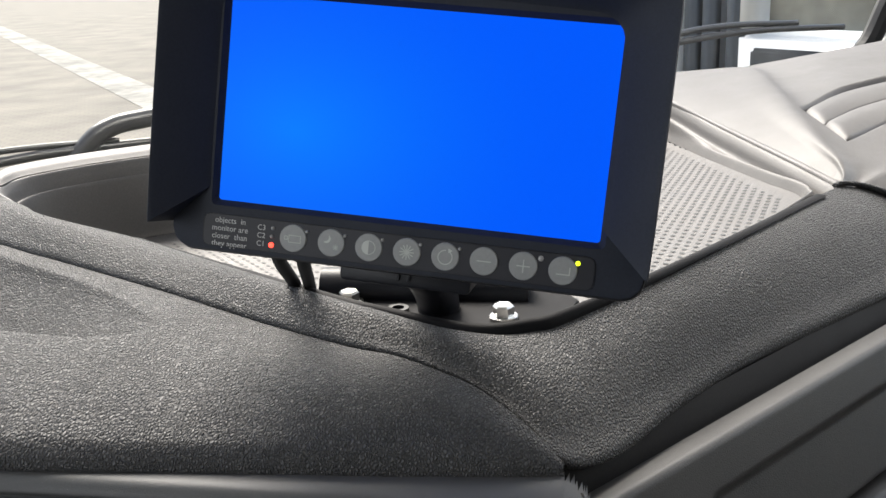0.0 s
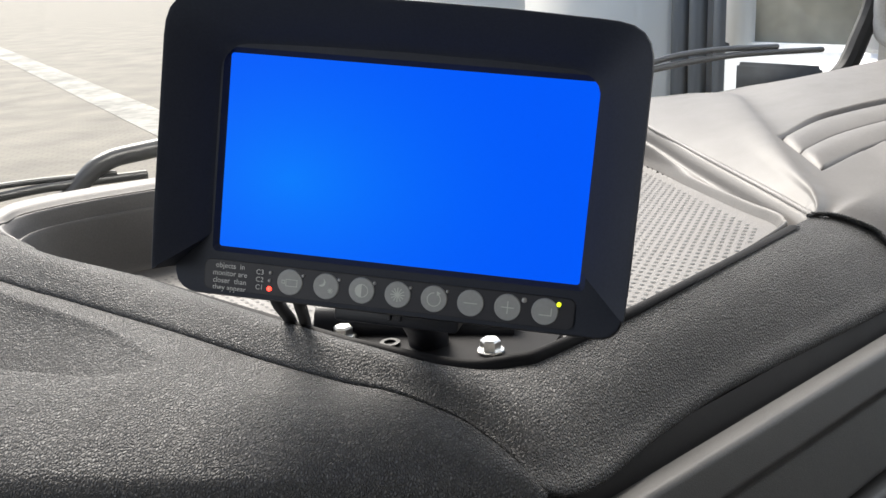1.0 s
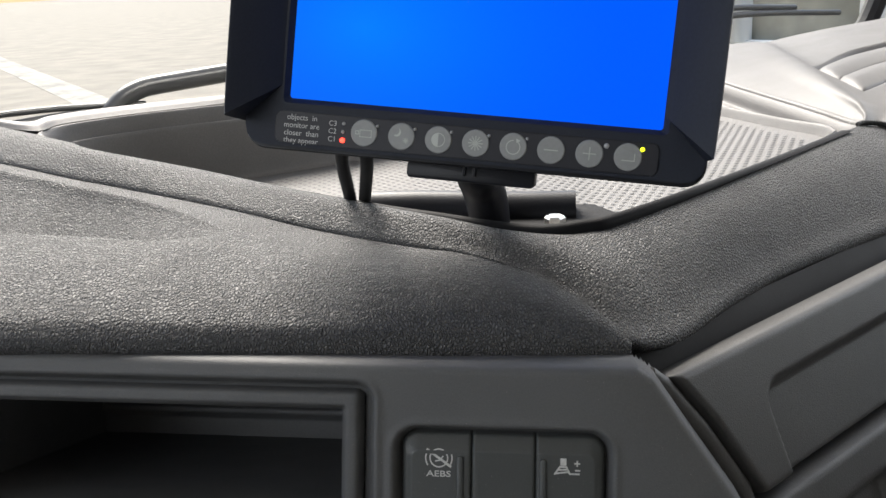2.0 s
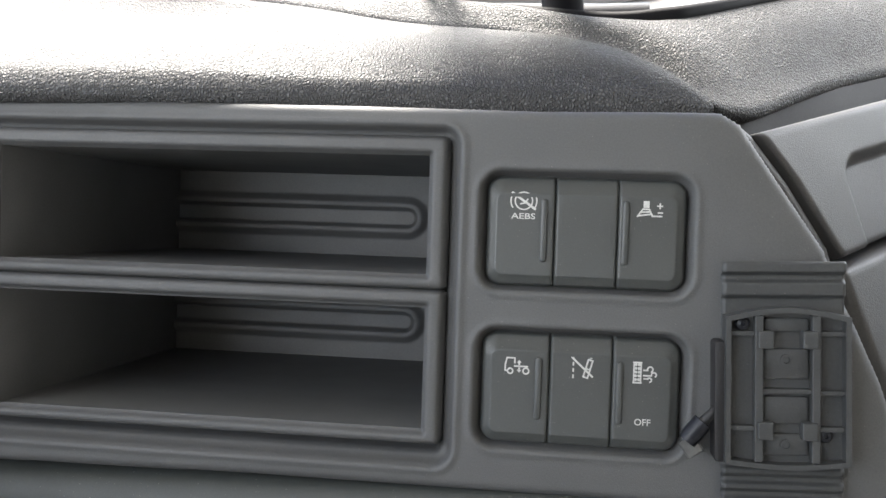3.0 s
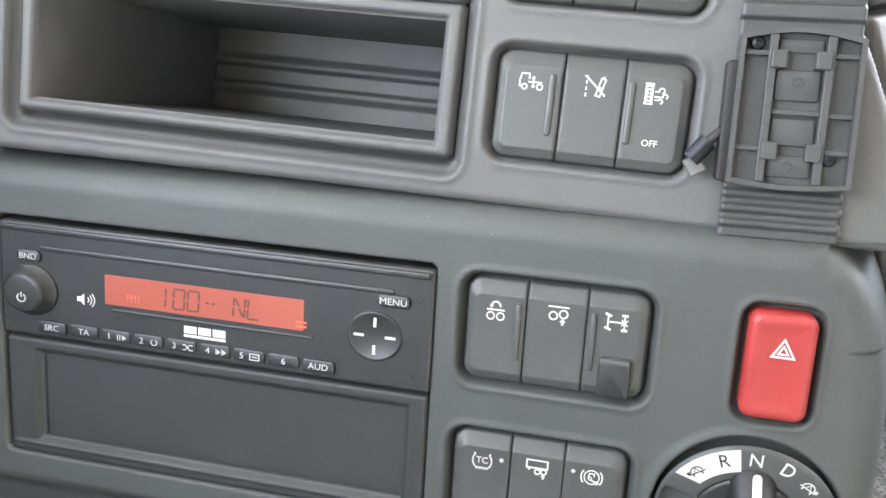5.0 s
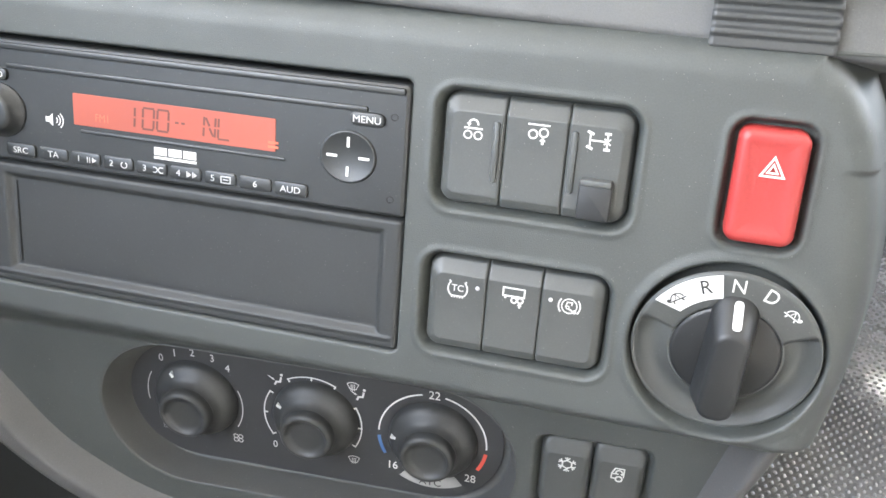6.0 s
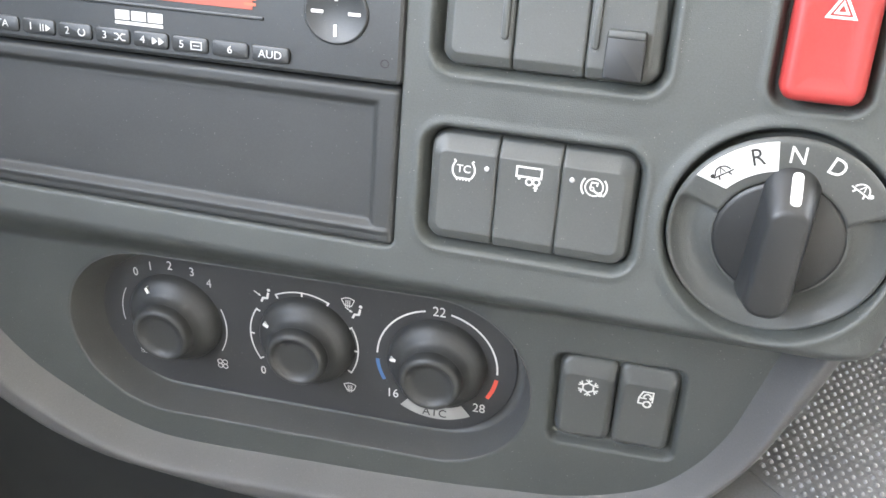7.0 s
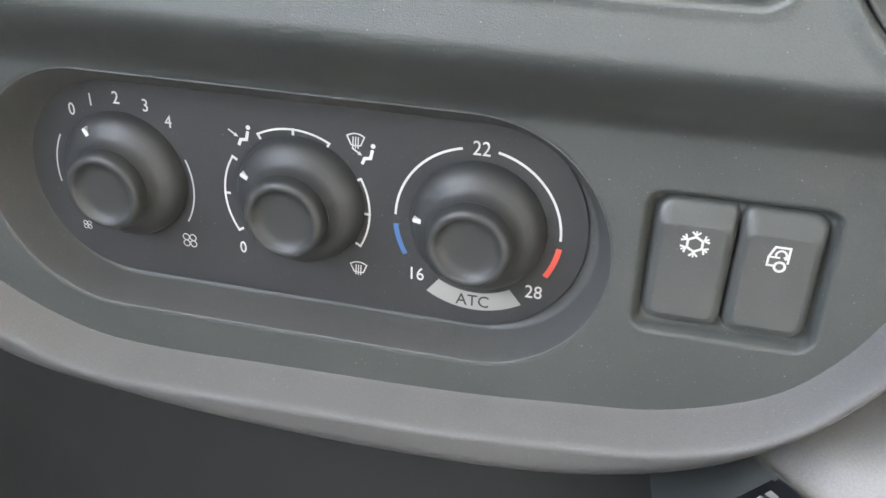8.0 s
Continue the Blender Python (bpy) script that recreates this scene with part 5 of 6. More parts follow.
for x, y, word, w in ((82, 12.6, "MENU", 14), (-83.0, 12.4, "BND", 12)):
    bm = bmesh.new()
    block(bm, x, y, w, 6.0, 7.6, 9.8, 2.6, 1.0)
    key = part("key", bm, FACE, radio, smooth=True)
    lettering("lettering", word, 4.2, x, y - 0.2, PRINT, key, z=9.75)
bm = bmesh.new()
lathe(bm, [(11.6, 7.6), (11.5, 8.7), (11.0, 9.1), (10.4, 9.0), (9.9, 8.7), (0.05, 8.7)], 44, 74.6, -4.6)
nav = part("navigation_pad", bm, FACE, radio, "round four-way pad", smooth=True, sharp=50)
for dx, dy, w, h in ((0, 6.4, 1.2, 4.4), (0, -6.4, 1.2, 4.4), (-6.6, 0, 4.4, 1.2), (6.6, 0, 4.4, 1.2)):
    bm = bmesh.new()
    block(bm, 74.6 + dx, -4.6 + dy, w, h, 8.6, 8.95, 0.2, 0.1, 2)
    part("tick", bm, WHITE, nav)
bm = bmesh.new()
lathe(bm, [(13, 7.6), (12.8, 9.2), (11.2, 10.2), (9.8, 14.4), (9.2, 15.4), (7.8, 15.8), (0.05, 15.5)], 44, -82.5, -4.6)
vol = part("volume_knob", bm, FACE, radio, "black volume knob", smooth=True, sharp=50)
bm = bmesh.new()
stroke(bm, arc(-82.5, -6.6, 2.0, 120, 420, 12), 0.5, 15.7, 15.95), stroke(bm, [(-82.5, -6.2), (-82.5, -3.8)], 0.5, 15.7, 15.95)
part("symbol", bm, GREYP, vol)
bm = bmesh.new()
poly(bm, [(-60.2, -4.9), (-60.2, -7.3), (-58.6, -7.3), (-56.8, -9.0), (-56.8, -3.2), (-58.6, -4.9)], 8.2, 8.35)
for r in (1.8, 3.2, 4.6):
    stroke(bm, arc(-56.4, -6.1, r, 45, -45, 6), 0.45, 8.2, 8.35)
part("symbol", bm, WHITE, radio, "white loudspeaker symbol")
for y in (14.6, -21.0):
    bm = bmesh.new()
    lathe(bm, [(1.6, 7.9), (1.6, 8.35), (1.2, 8.35), (1.1, 8.1), (0.05, 8.1)], 16, 92.4, y)
    part("release_hole", bm, MATT, radio, "dark release hole")

# ---- blanked slot under the radio ----
slot = thing("storage_slot", FL @ at(-149.5, -69.6, -6.5) @ Matrix.Diagonal((1.03, 0.93, 1, 1)), "dark grey blanked slot under the radio", "cover")
us, vs = np.arange(-99, 99.1, 0.9), np.arange(-32, 32.1, 0.7)
u, v = np.meshgrid(us, vs)
d = sd_rect(u, v, -98, 98, -31.2, 30.6, 2.0)
q = sd_rect(u, v, -84.5, 90.6, -24.6, 25.6, 1.0)
n = 6.6 - roll_off(d, 2.2) - 2.2 * sstep(0.2, -3.0, q)
n += 0.5 * sstep(1.4, 0.4, np.abs(v + 25.6)) * sstep(97, 94, np.abs(u))
grid_mesh("frame", np.stack([u, v, n], -1), COVER, slot, "raised frame", keep=(d < 1.5) & (q > -4.5))
bm = bmesh.new()
prism(bm, rrect(3.0, 0.5, 172, 47.6, 1.0, 3), [(-2, 0), (3.2, 0), (3.6, 0.4)])
part("blank_plate", bm, COVER, slot, "plain dark plate")

# ---- phone holder screwed to the upper face ----
holder = thing("phone_holder", FU @ at(71.8, -1.6, 1.0, 2.2), "empty dark grey plastic phone holder with open ribs", "phone holder")
us, vs = np.arange(-21.6, 21.7, 0.9), np.arange(-49, 44.6, 0.5)
u, v = np.meshgrid(us, vs)
n = 3.4 + 0.0 * u
for y, w, h in ((42.6, 3.2, 2.6), (34.5, 3.6, 1.8), (-32, 2.2, 1.6), (-37.5, 2.2, 1.8), (-43, 2.2, 1.8)):
    n += h * sstep(w, w - 1.6, np.abs(v - y))
d = sd_rect(u, v, -21.4, 21.4, -48.6, 44.4, 0.8)
n -= roll_off(d, 0.8)
grid_mesh("back_plate", np.stack([u, v, np.maximum(n, -3)], -1), HOLDER, holder, "grooved back plate", keep=d < 2.0)
bm = bmesh.new()
# an outer frame with a shallow bowed top and bottom edge
top = [(-20.4 + 40.8 * j / 12, 24.4 + 3.0 * math.sin(math.pi * j / 12)) for j in range(13)]
bot = [(20.6 - 41.2 * j / 12, -26.8 - 1.6 * math.sin(math.pi * j / 12)) for j in range(13)]
stroke(bm, top + bot, 1.8, 3.0, 12.5, closed=True)
part("frame", bm, HOLDER, holder, "open frame")
bm = bmesh.new()
poly(bm, [(x * 0.97, y * 0.97) for x, y in top + bot], 3.0, 7.4)
part("frame_floor", bm, HOLDER, holder)
for x in (-9.8, 9.8):
    bm = bmesh.new()
    block(bm, x, -0.6, 3.0, 52.5, 4.0, 12.0, 0.5, 0.4, 2)
    part("rail", bm, HOLDER, holder)
for x, y, w in ((-15.2, 19.0, 9), (-15.2, -15.0, 9), (15.2, 19.0, 9), (15.2, -15.0, 9), (0, -1.6, 17), (15.2, -2.0, 9)):
    bm = bmesh.new()
    block(bm, x, y, w, 1.8, 4.0, 10.5, 0.3, 0.3, 2)
    part("rib", bm, HOLDER, holder)
for x in (-7.6, 7.6):
    for y in (17.0, -15.5):
        bm = bmesh.new()
        block(bm, x, y, 5.4, 6.4, 4.0, 13.0, 0.5, 0.5, 2)
        part("clip", bm, HOLDER, holder)
for y, h in ((8.0, 11), (-8.6, 10), (-21.0, 8), (22, 5)):
    bm = bmesh.new()
    block(bm, 0, y, 15.6, h, 4.0, 8.8, 1.2, 0.6, 3)
    part("pad", bm, HOLDER, holder, smooth=True)
for x, y in ((-15.2, 22.4), (13.4, -17.4)):
    bm = bmesh.new()
    lathe(bm, [(2.6, 4.0), (2.6, 8.8), (2.0, 10.0), (0.8, 10.4), (0.7, 9.6), (0.05, 9.6)], 18, x, y)
    part("screw", bm, BLACK, holder, "black screw head", smooth=True, sharp=45)
for y in (9.6, -21.0):
    bm = bmesh.new()
    lathe(bm, [(2.0, 8.0), (2.0, 9.4), (1.3, 9.5), (1.2, 8.9), (0.05, 8.9)], 18, 0, y)
    part("hub", bm, HOLDER, holder, smooth=True, sharp=45)
bm = bmesh.new()
block(bm, -22.6, -6.0, 4.4, 44, -1.0, 9.0, 1.6, 1.0, 3)
part("side_spacer", bm, MATT, holder, "dark spacer along the edge", smooth=True)

# charging plug that pokes out beside the holder
plug = thing("charging_plug", FU @ at(38.5, -23.8, 7.5), "black charging cable with a bare metal plug", "cable")
bm = bmesh.new()
for q in (rrect(0, 0, 6.4, 2.6, 0.8, 3),):
    prism(bm, q, [(-1.0, 0), (5.6, 0), (5.9, 0.3)])
bmesh.ops.transform(bm, matrix=Matrix.Rotation(radians(35), 4, "Z") @ Matrix.Rotation(radians(90), 4, "X"), verts=bm.verts)
part("metal_tip", bm, mat("dull_metal", (0.13, 0.13, 0.125), 0.5, metal=0.6, spots=0.2, spot_scale=300), plug, "bare metal tip", smooth=True)
bm = bmesh.new()
tube(bm, [(0, 0, 0), (1.6, 2.2, 0), (4.8, 6.6, 0.4), (5.4, 7.4, 0.4)], 3.6, 14)
part("plug_body", bm, BLACK, plug, smooth=True, sharp=60)
bm = bmesh.new()
tube(bm, smooth_line([(5.0, 7.0, 0.4), (8.5, 10.5, 0), (12, 13, -3), (16, 10, -5)], 5), 1.9, 10)
part("cord", bm, RUBBER, plug, smooth=True, sharp=80)

# ---- camera monitor on its mount ----
mon = thing("monitor", FM, "black vehicle camera monitor with a blue screen and eight round buttons", "monitor")
bm = bmesh.new()
prism(bm, rrect(0, -0.8, 192.5, 124.5, 9, 6), [(-30, 9), (-28, 3), (-20, 0), (-1.6, 0), (-0.6, 0.6)])
part("housing", bm, BLACK, mon, "black plastic housing", smooth=True)
bm = bmesh.new()
lo, li = rrect(0, 0, 158.6, 86.4, 2.0, 3)(0), rrect(0, 0, 154.2, 82.0, 1.2, 3)(0)
lo2 = rrect(0, -0.8, 190, 121, 8, 3)(0)
r0, r1, r2 = [[bm.verts.new((x, y, z)) for x, y in L_] for L_, z in ((lo2, 3.4), (lo, 3.4), (li, 0.6))]
for a, b in ((r0, r1), (r1, r2)):
    for j in range(len(a)):
        bm.faces.new((a[j - 1], a[j], b[j], b[j - 1]))
part("bezel", bm, VISOR, mon, "matt black bezel")
bm = bmesh.new()
poly(bm, rrect(0, 0, 154.6, 82.4, 1.4, 3)(0), 0.2, 0.7)
part("screen", bm, SCREEN, mon, "lit blue screen")
# sun visor: top and two sides, open below
prof = [(95.6, -53), (95.9, -49), (96.0, -43), (96.2, -30), (96.2, 0), (96.1, 44), (95.7, 50), (94.2, 55), (91.4, 58.8), (87.2, 61.2), (82, 62.3), (74, 62.8), (40, 64.0), (0, 64.4)]
prof = prof + [(-x, y) for x, y in prof[-2::-1]]
bm = bmesh.new()
rows_ = [[bm.verts.new((x * sx - 1.2 * sstep(-14, 6, z), (y - 3) * sy + 3 + max(z + 14, 0) * 0.06 * min(max((-30 - y) / 23, 0), 1) ** 2, z)) for x, y in prof] for sx, sy, z in ((1.0, 1.0, -14), (1.004, 1.0, 6), (1.008, 1.004, 21.5), (1.002, 0.999, 22.5), (0.985, 0.975, 22), (0.838, 0.735, 4.4), (0.82, 0.70, 3.2))]
for a, b in zip(rows_, rows_[1:]):
    for j in range(len(a) - 1):
        bm.faces.new((a[j], a[j + 1], b[j + 1], b[j]))
for e in (0, -1):
    bm.faces.new([r[e] for r in rows_])
part("visor", bm, VISOR, mon, "black sun visor round the screen", smooth=True, sharp=40)
bm = bmesh.new()
prism(bm, rrect(-2.7, -53.2, 158.6, 13.4, 3, 4), [(3.0, 0), (4.0, 0.2)])
strip = part("button_strip", bm, mat("strip_film", (0.010, 0.011, 0.017), 0.55, grain=0.05), mon, "dark button strip")
bm = bmesh.new()
stroke(bm, rrect(-2.7, -53.2, 158.0, 12.8, 3, 5)(0), 0.35, 4.0, 4.08, closed=True)
part("outline", bm, BLACK, strip)
for j, x in enumerate((-43.6, -27.8, -12.4, 3.0, 18.4, 33.7, 49.1, 64.4)):
    bm = bmesh.new()
    lathe(bm, [(5.6, 3.8), (5.55, 4.4), (5.2, 4.7), (0.05, 4.75)], 32, x, -53.0)
    btn = part("button", bm, BTN, strip, "round grey button", smooth=True)
    bm = bmesh.new()
    y, z0, z1 = -53.0, 4.72, 4.84
    if j == 0:
        stroke(bm, [(x - 1.6, y + 1.2), (x + 3.2, y + 1.2), (x + 3.2, y - 1.6), (x - 1.6, y - 1.6)], 0.3, z0, z1, closed=True), stroke(bm, [(x - 3.4, y + 0.7), (x - 2.2, y + 0.7), (x - 2.2, y - 0.6), (x - 3.4, y - 0.6)], 0.3, z0, z1, closed=True)
    elif j == 1:
        poly(bm, arc(x - 2.0, y + 1.6, 1.8, -120, 60, 8) + arc(x - 2.6, y + 2.2, 1.7, 40, -100, 8), z0, z1)
        for a in range(0, 180, 45):
            stroke(bm, [(x + 2 - 1.2 * math.cos(radians(a)), y - 1.6 - 1.2 * math.sin(radians(a))), (x + 2 + 1.2 * math.cos(radians(a)), y - 1.6 + 1.2 * math.sin(radians(a)))], 0.3, z0, z1)
    elif j == 2:
        stroke(bm, arc(x, y, 2.7, 0, 360, 20)[:-1], 0.3, z0, z1, closed=True), poly(bm, arc(x, y, 2.6, 90, 270, 10), z0, z1)
    elif j == 3:
        for a in range(0, 180, 30):
            stroke(bm, [(x - 3 * math.cos(radians(a)), y - 3 * math.sin(radians(a))), (x + 3 * math.cos(radians(a)), y + 3 * math.sin(radians(a)))], 0.4, z0, z1)
    elif j == 4:
        stroke(bm, arc(x, y - 0.2, 2.8, 60, -270, 18), 0.35, z0, z1), poly(bm, [(x + 1.0, y + 3.4), (x + 2.8, y + 2.6), (x + 1.2, y + 1.6)], z0, z1)
    elif j == 5:
        stroke(bm, [(x - 2.8, y), (x + 2.8, y)], 0.4, z0, z1)
    elif j == 6:
        stroke(bm, [(x - 2.6, y), (x + 2.6, y)], 0.4, z0, z1), stroke(bm, [(x, y - 2.6), (x, y + 2.6)], 0.4, z0, z1)
    else:
        stroke(bm, [(x + 2.6, y + 1.6), (x + 2.6, y - 1.4), (x - 2.4, y - 1.4)], 0.4, z0, z1)
    part("symbol", bm, BTNSYM, btn)
for x, y, mt, lb, r in ((-52.4, -49.9, LEDOFF, "unlit indicator", 0.75), (-52.6, -53.3, LEDOFF, "unlit indicator", 0.75), (-52.6, -56.8, LEDRED, "lit red indicator", 1.1),
                        (-38.1, -49.7, LEDOFF, "unlit indicator", 0.7), (-22.4, -49.6, LEDOFF, "unlit indicator", 0.7), (-7.2, -49.4, LEDOFF, "unlit indicator", 0.7), (8.2, -49.5, LEDOFF, "unlit indicator", 0.7),
                        (23.8, -49.3, LEDOFF, "unlit indicator", 0.7), (55.6, -49.3, LEDOFF, "dark light sensor", 1.1), (69.8, -49.5, LEDYEL, "lit yellow indicator", 0.95)):
    bm = bmesh.new()
    lathe(bm, [(r, 3.9), (r, 4.3), (r * 0.6, 4.7), (0.05, 4.8)], 14, x, y)
    part("indicator", bm, mt, strip, lb, smooth=True)
for y, t in ((-49.0, "objects  in"), (-52.3, "monitor are"), (-55.5, "closer  than"), (-58.6, "they appear")):
    lettering("lettering", t, 3.3, -70.4, y, GREYP, strip, z=4.0, width=0.95, thick=0.06)
for y, t in ((-50.2, "C3"), (-53.4, "C2"), (-56.7, "C1")):
    lettering("lettering", t, 3.1, -57.1, y, GREYP, strip, z=4.0, width=0.95, thick=0.06)
bm = bmesh.new()
block(bm, 0.5, -66.0, 55, 7.5, -34, -10, 2, 1.0)
part("bracket", bm, BLACK, mon, "black clamp under the housing", smooth=True)
bm = bmesh.new()
for x in (-2.2, 2.2):
    block(bm, x, -64.0, 1.4, 6.0, -11, -8.6, 0.4, 0.3, 2)
part("clamp_slot", bm, BLACK, mon)
# mount, upright in the world
inv = FM.inverted()


def world_part(name, bm, material, parent, label="", smooth=True, sharp=45):
    """A part drawn in world millimetres under a turned thing."""
    ob = part(name, bm, material, parent, label, smooth, sharp)
    ob.matrix_parent_inverse = parent.matrix_world.inverted()
    return ob


bm = bmesh.new()
tube(bm, smooth_line([(-19, 180, 1131), (-19, 176, 1142), (-19, 158, 1158), (-19, 142, 1168), (-19, 136, 1177)], 5), 10.5, 24)
world_part("stem", bm, BLACK, mon, "black round stem")
bm = bmesh.new()
tube(bm, [(-84, 198, 1136), (-60, 199, 1136), (0, 202, 1134), (24, 203, 1134)], 11, 16)
world_part("cross_bar", bm, BLACK, mon, "ribbed black cross bar", True, 60)
bm = bmesh.new()
poly(bm, [(-92, 232), (-84, 204), (-70, 189), (-50, 174.5), (-33, 162.5), (-14, 154), (9, 154.5), (30, 164.5), (46, 179.5), (50, 196), (34, 222), (0, 226)], 1117.4, 1133.0)
bmesh.ops.bevel(bm, geom=bm.edges[:], offset=1.0, segments=2, affect="EDGES")
world_part("base_plate", bm, PLATE, mon, "black mounting plate", True, 40)
for x, y in ((-66, 183.5), (14.8, 169)):
    bm = bmesh.new()
    prism(bm, circle(x, y, 7.0, 28), [(1133, 0), (1134.4, 0), (1134.8, 0.5)])
    prism(bm, circle(x, y, 5.3, 6), [(1134.8, 0), (1139.2, 0), (1140.2, 1.0)])
    world_part("bolt", bm, STEEL, mon, "zinc-plated hexagon bolt", True, 30)
bm = bmesh.new()
stroke(bm, arc(-38.9, 176, 4.2, 0, 360, 20)[:-1], 2.2, 1133, 1134.6, closed=True)
world_part("grommet", bm, GRIP, mon, "dark ring in the plate", True, 30)
for x0, x1 in ((-58, -88), (-47, -81)):
    bm = bmesh.new()
    a = FM @ Vector((x0 * K, -58 * K, -16 * K)) / K
    tube(bm, smooth_line([tuple(a), (a.x - 4, a.y + 14, a.z - 14), (x1, 168, 1147), (x1 - 6, 186, 1126), (x1 - 10, 230, 1121), (x1 + 20, 300, 1121)], 6), 3.1, 10)
    world_part("cable", bm, RUBBER, mon, "black cable", True, 80)

# ---- beside the console: tunnel top, dimpled mat, lighter knob, black module ----
def ft_box(bm, s0, s1, f0, f1, z0, z1, bev=3.0):
    a = bmesh.ops.create_cube(bm, size=1)["verts"]
    for q in a:
        q.co = Vector(((s0 + s1) / 2 + q.co.x * (s1 - s0), (f0 + f1) / 2 + q.co.y * (f1 - f0), (z0 + z1) / 2 + q.co.z * (z1 - z0))) / K
    if bev:
        bmesh.ops.bevel(bm, geom=list({e for q in a for e in q.link_edges}), offset=bev, segments=3, affect="EDGES")
    return bm


FT2 = pose(0, 0, 0, 0, 0, 50)
tunnel = thing("engine_tunnel", FT2, "smooth grey plastic engine tunnel beside the console", "tunnel cover")
part("cover", ft_box(bmesh.new(), 0.040, 0.62, -0.62, 0.26, 0.0, 0.6855, 10), mat("pale_grey_plastic", (0.24, 0.235, 0.23), 0.5, grain=0.08, grain_scale=900, bump=0.4, spots=0.06, dust=0.2), tunnel, smooth=True)
part("side_trim", ft_box(bmesh.new(), 0.034, 0.0405, -0.60, 0.25, 0.0, 0.680, 2), CONSOLE, tunnel, "dark slate side trim", smooth=True)
mat_ob = thing("rubber_mat", FT2, "grey rubber mat with rows of shiny raised dots", "mat")
MATM = mat("mat_rubber", (0.20, 0.20, 0.20), 0.27, grain=0.12, grain_scale=400, bump=0.2, spots=0.15, spot_scale=20, dust=0.2)
part("sheet", ft_box(bmesh.new(), 0.105, 0.60, -0.40, 0.25, 0.685, 0.688, 1.0), MATM, mat_ob, smooth=True)
bm = bmesh.new()
for i in range(0, 70):
    for j in range(0, 76):
        s0, f0 = 109 + i * 5.4 + (j % 2) * 2.7, 190.0 - j * 4.7
        rings = [[bm.verts.new((s0 + r * math.cos(radians(a)), f0 + r * math.sin(radians(a)), z)) for a in range(0, 360, 60)] for r, z in ((1.75, 687.9), (1.35, 688.8), (0.6, 689.3))]
        for a, b in zip(rings, rings[1:]):
            for q in range(6):
                bm.faces.new((a[q - 1], a[q], b[q], b[q - 1]))
        bm.faces.new(rings[-1])
tagged(part("raised_dots", bm, MATM, mat_ob, "rows of raised dots", smooth=True, sharp=70), kind="stuff")

light = thing("lighter_knob", pose(0.1195, 0.0065, 0.6885, 24, -4, 0) @ Matrix.Scale(0.9, 4), "black round push knob in an orange ring", "knob")
bm = bmesh.new()
lathe(bm, [(21, -4), (20.5, 1.5), (18.5, 3.0), (17.0, 3.2), (16.6, -2)], 40)
part("collar", bm, DASH, light, "grey collar", smooth=True, sharp=50)
bm = bmesh.new()
lathe(bm, [(17.4, -2), (17.2, 6.0), (16.4, 7.2), (14.0, 7.4)], 40)
part("glow_ring", bm, ORANGE, light, "orange translucent ring", smooth=True, sharp=50)
bm = bmesh.new()
lathe(bm, [(15.2, 4), (15.2, 20), (15.8, 24), (15.4, 28), (13.4, 29.6), (11.4, 29.2), (10.6, 28.4), (0.05, 28.0)], 44)
cap = part("cap", bm, BLACK, light, "black cap", smooth=True, sharp=50)
bm = bmesh.new()
stroke(bm, [(-6, -2.0), (-3.6, 4.4), (-1.4, 4.4), (-3.8, -2.0)], 0.8, 28.2, 28.6, closed=True)
stroke(bm, [(0.2, 3.6), (3.0, 3.2), (5.0, 0.4), (4.2, -2.4)], 1.6, 28.2, 28.6)
part("symbol", bm, WHITE, cap, "white printed symbol")
box = thing("black_module", FT2, "black plastic module with faint markings beside the console", "module")
part("case", ft_box(bmesh.new(), -0.020, 0.0340, -0.12, -0.0480, 0.0, 0.686, 2.5), BLACK, box, smooth=True)
bm = bmesh.new()
for j in range(4):
    s0 = 0.022 - j * 0.0045
    ft_box(bm, s0, s0 + 0.0028, -0.0565, -0.0530, 0.6861, 0.6864, 0)
part("marking", bm, mat("faded_print", (0.12, 0.12, 0.12), 0.6), box, "grey unreadable marking")

# ---- ignition lock in the passenger-side front ----
ign = thing("ignition_lock", FW @ at(49, -51, -9.5), "dark ignition lock with a steel barrel and a printed zero", "ignition lock")
bm = bmesh.new()
lathe(bm, [(15, 0), (14.6, 4), (12.6, 6.4), (10.8, 6.8), (10, 5.2), (9.4, 2)], 40)
part("ring", bm, BLACK, ign, "dark ring", smooth=True, sharp=50)
bm = bmesh.new()
lathe(bm, [(8.2, 0), (8.0, 4.6), (7.4, 5.4), (0.05, 5.6)], 32)
part("barrel", bm, mat("worn_lock_steel", (0.075, 0.075, 0.073), 0.38, metal=0.8, spots=0.3, spot_scale=400), ign, "metal key barrel", smooth=True, sharp=50)
bm = bmesh.new()
block(bm, 0, 0, 1.6, 8, 4.8, 5.9, 0.3, 0.2, 2)
part("keyway", bm, BLACK, ign, "dark keyway")
lettering("lettering", "0", 9, -16.5, 20.5, WHITE, ign, z=0.4)

# ---- air outlet on the passenger-side top ----
vent = thing("air_outlet", Matrix(), "grey slatted air outlet in the dashboard top", "air outlet")


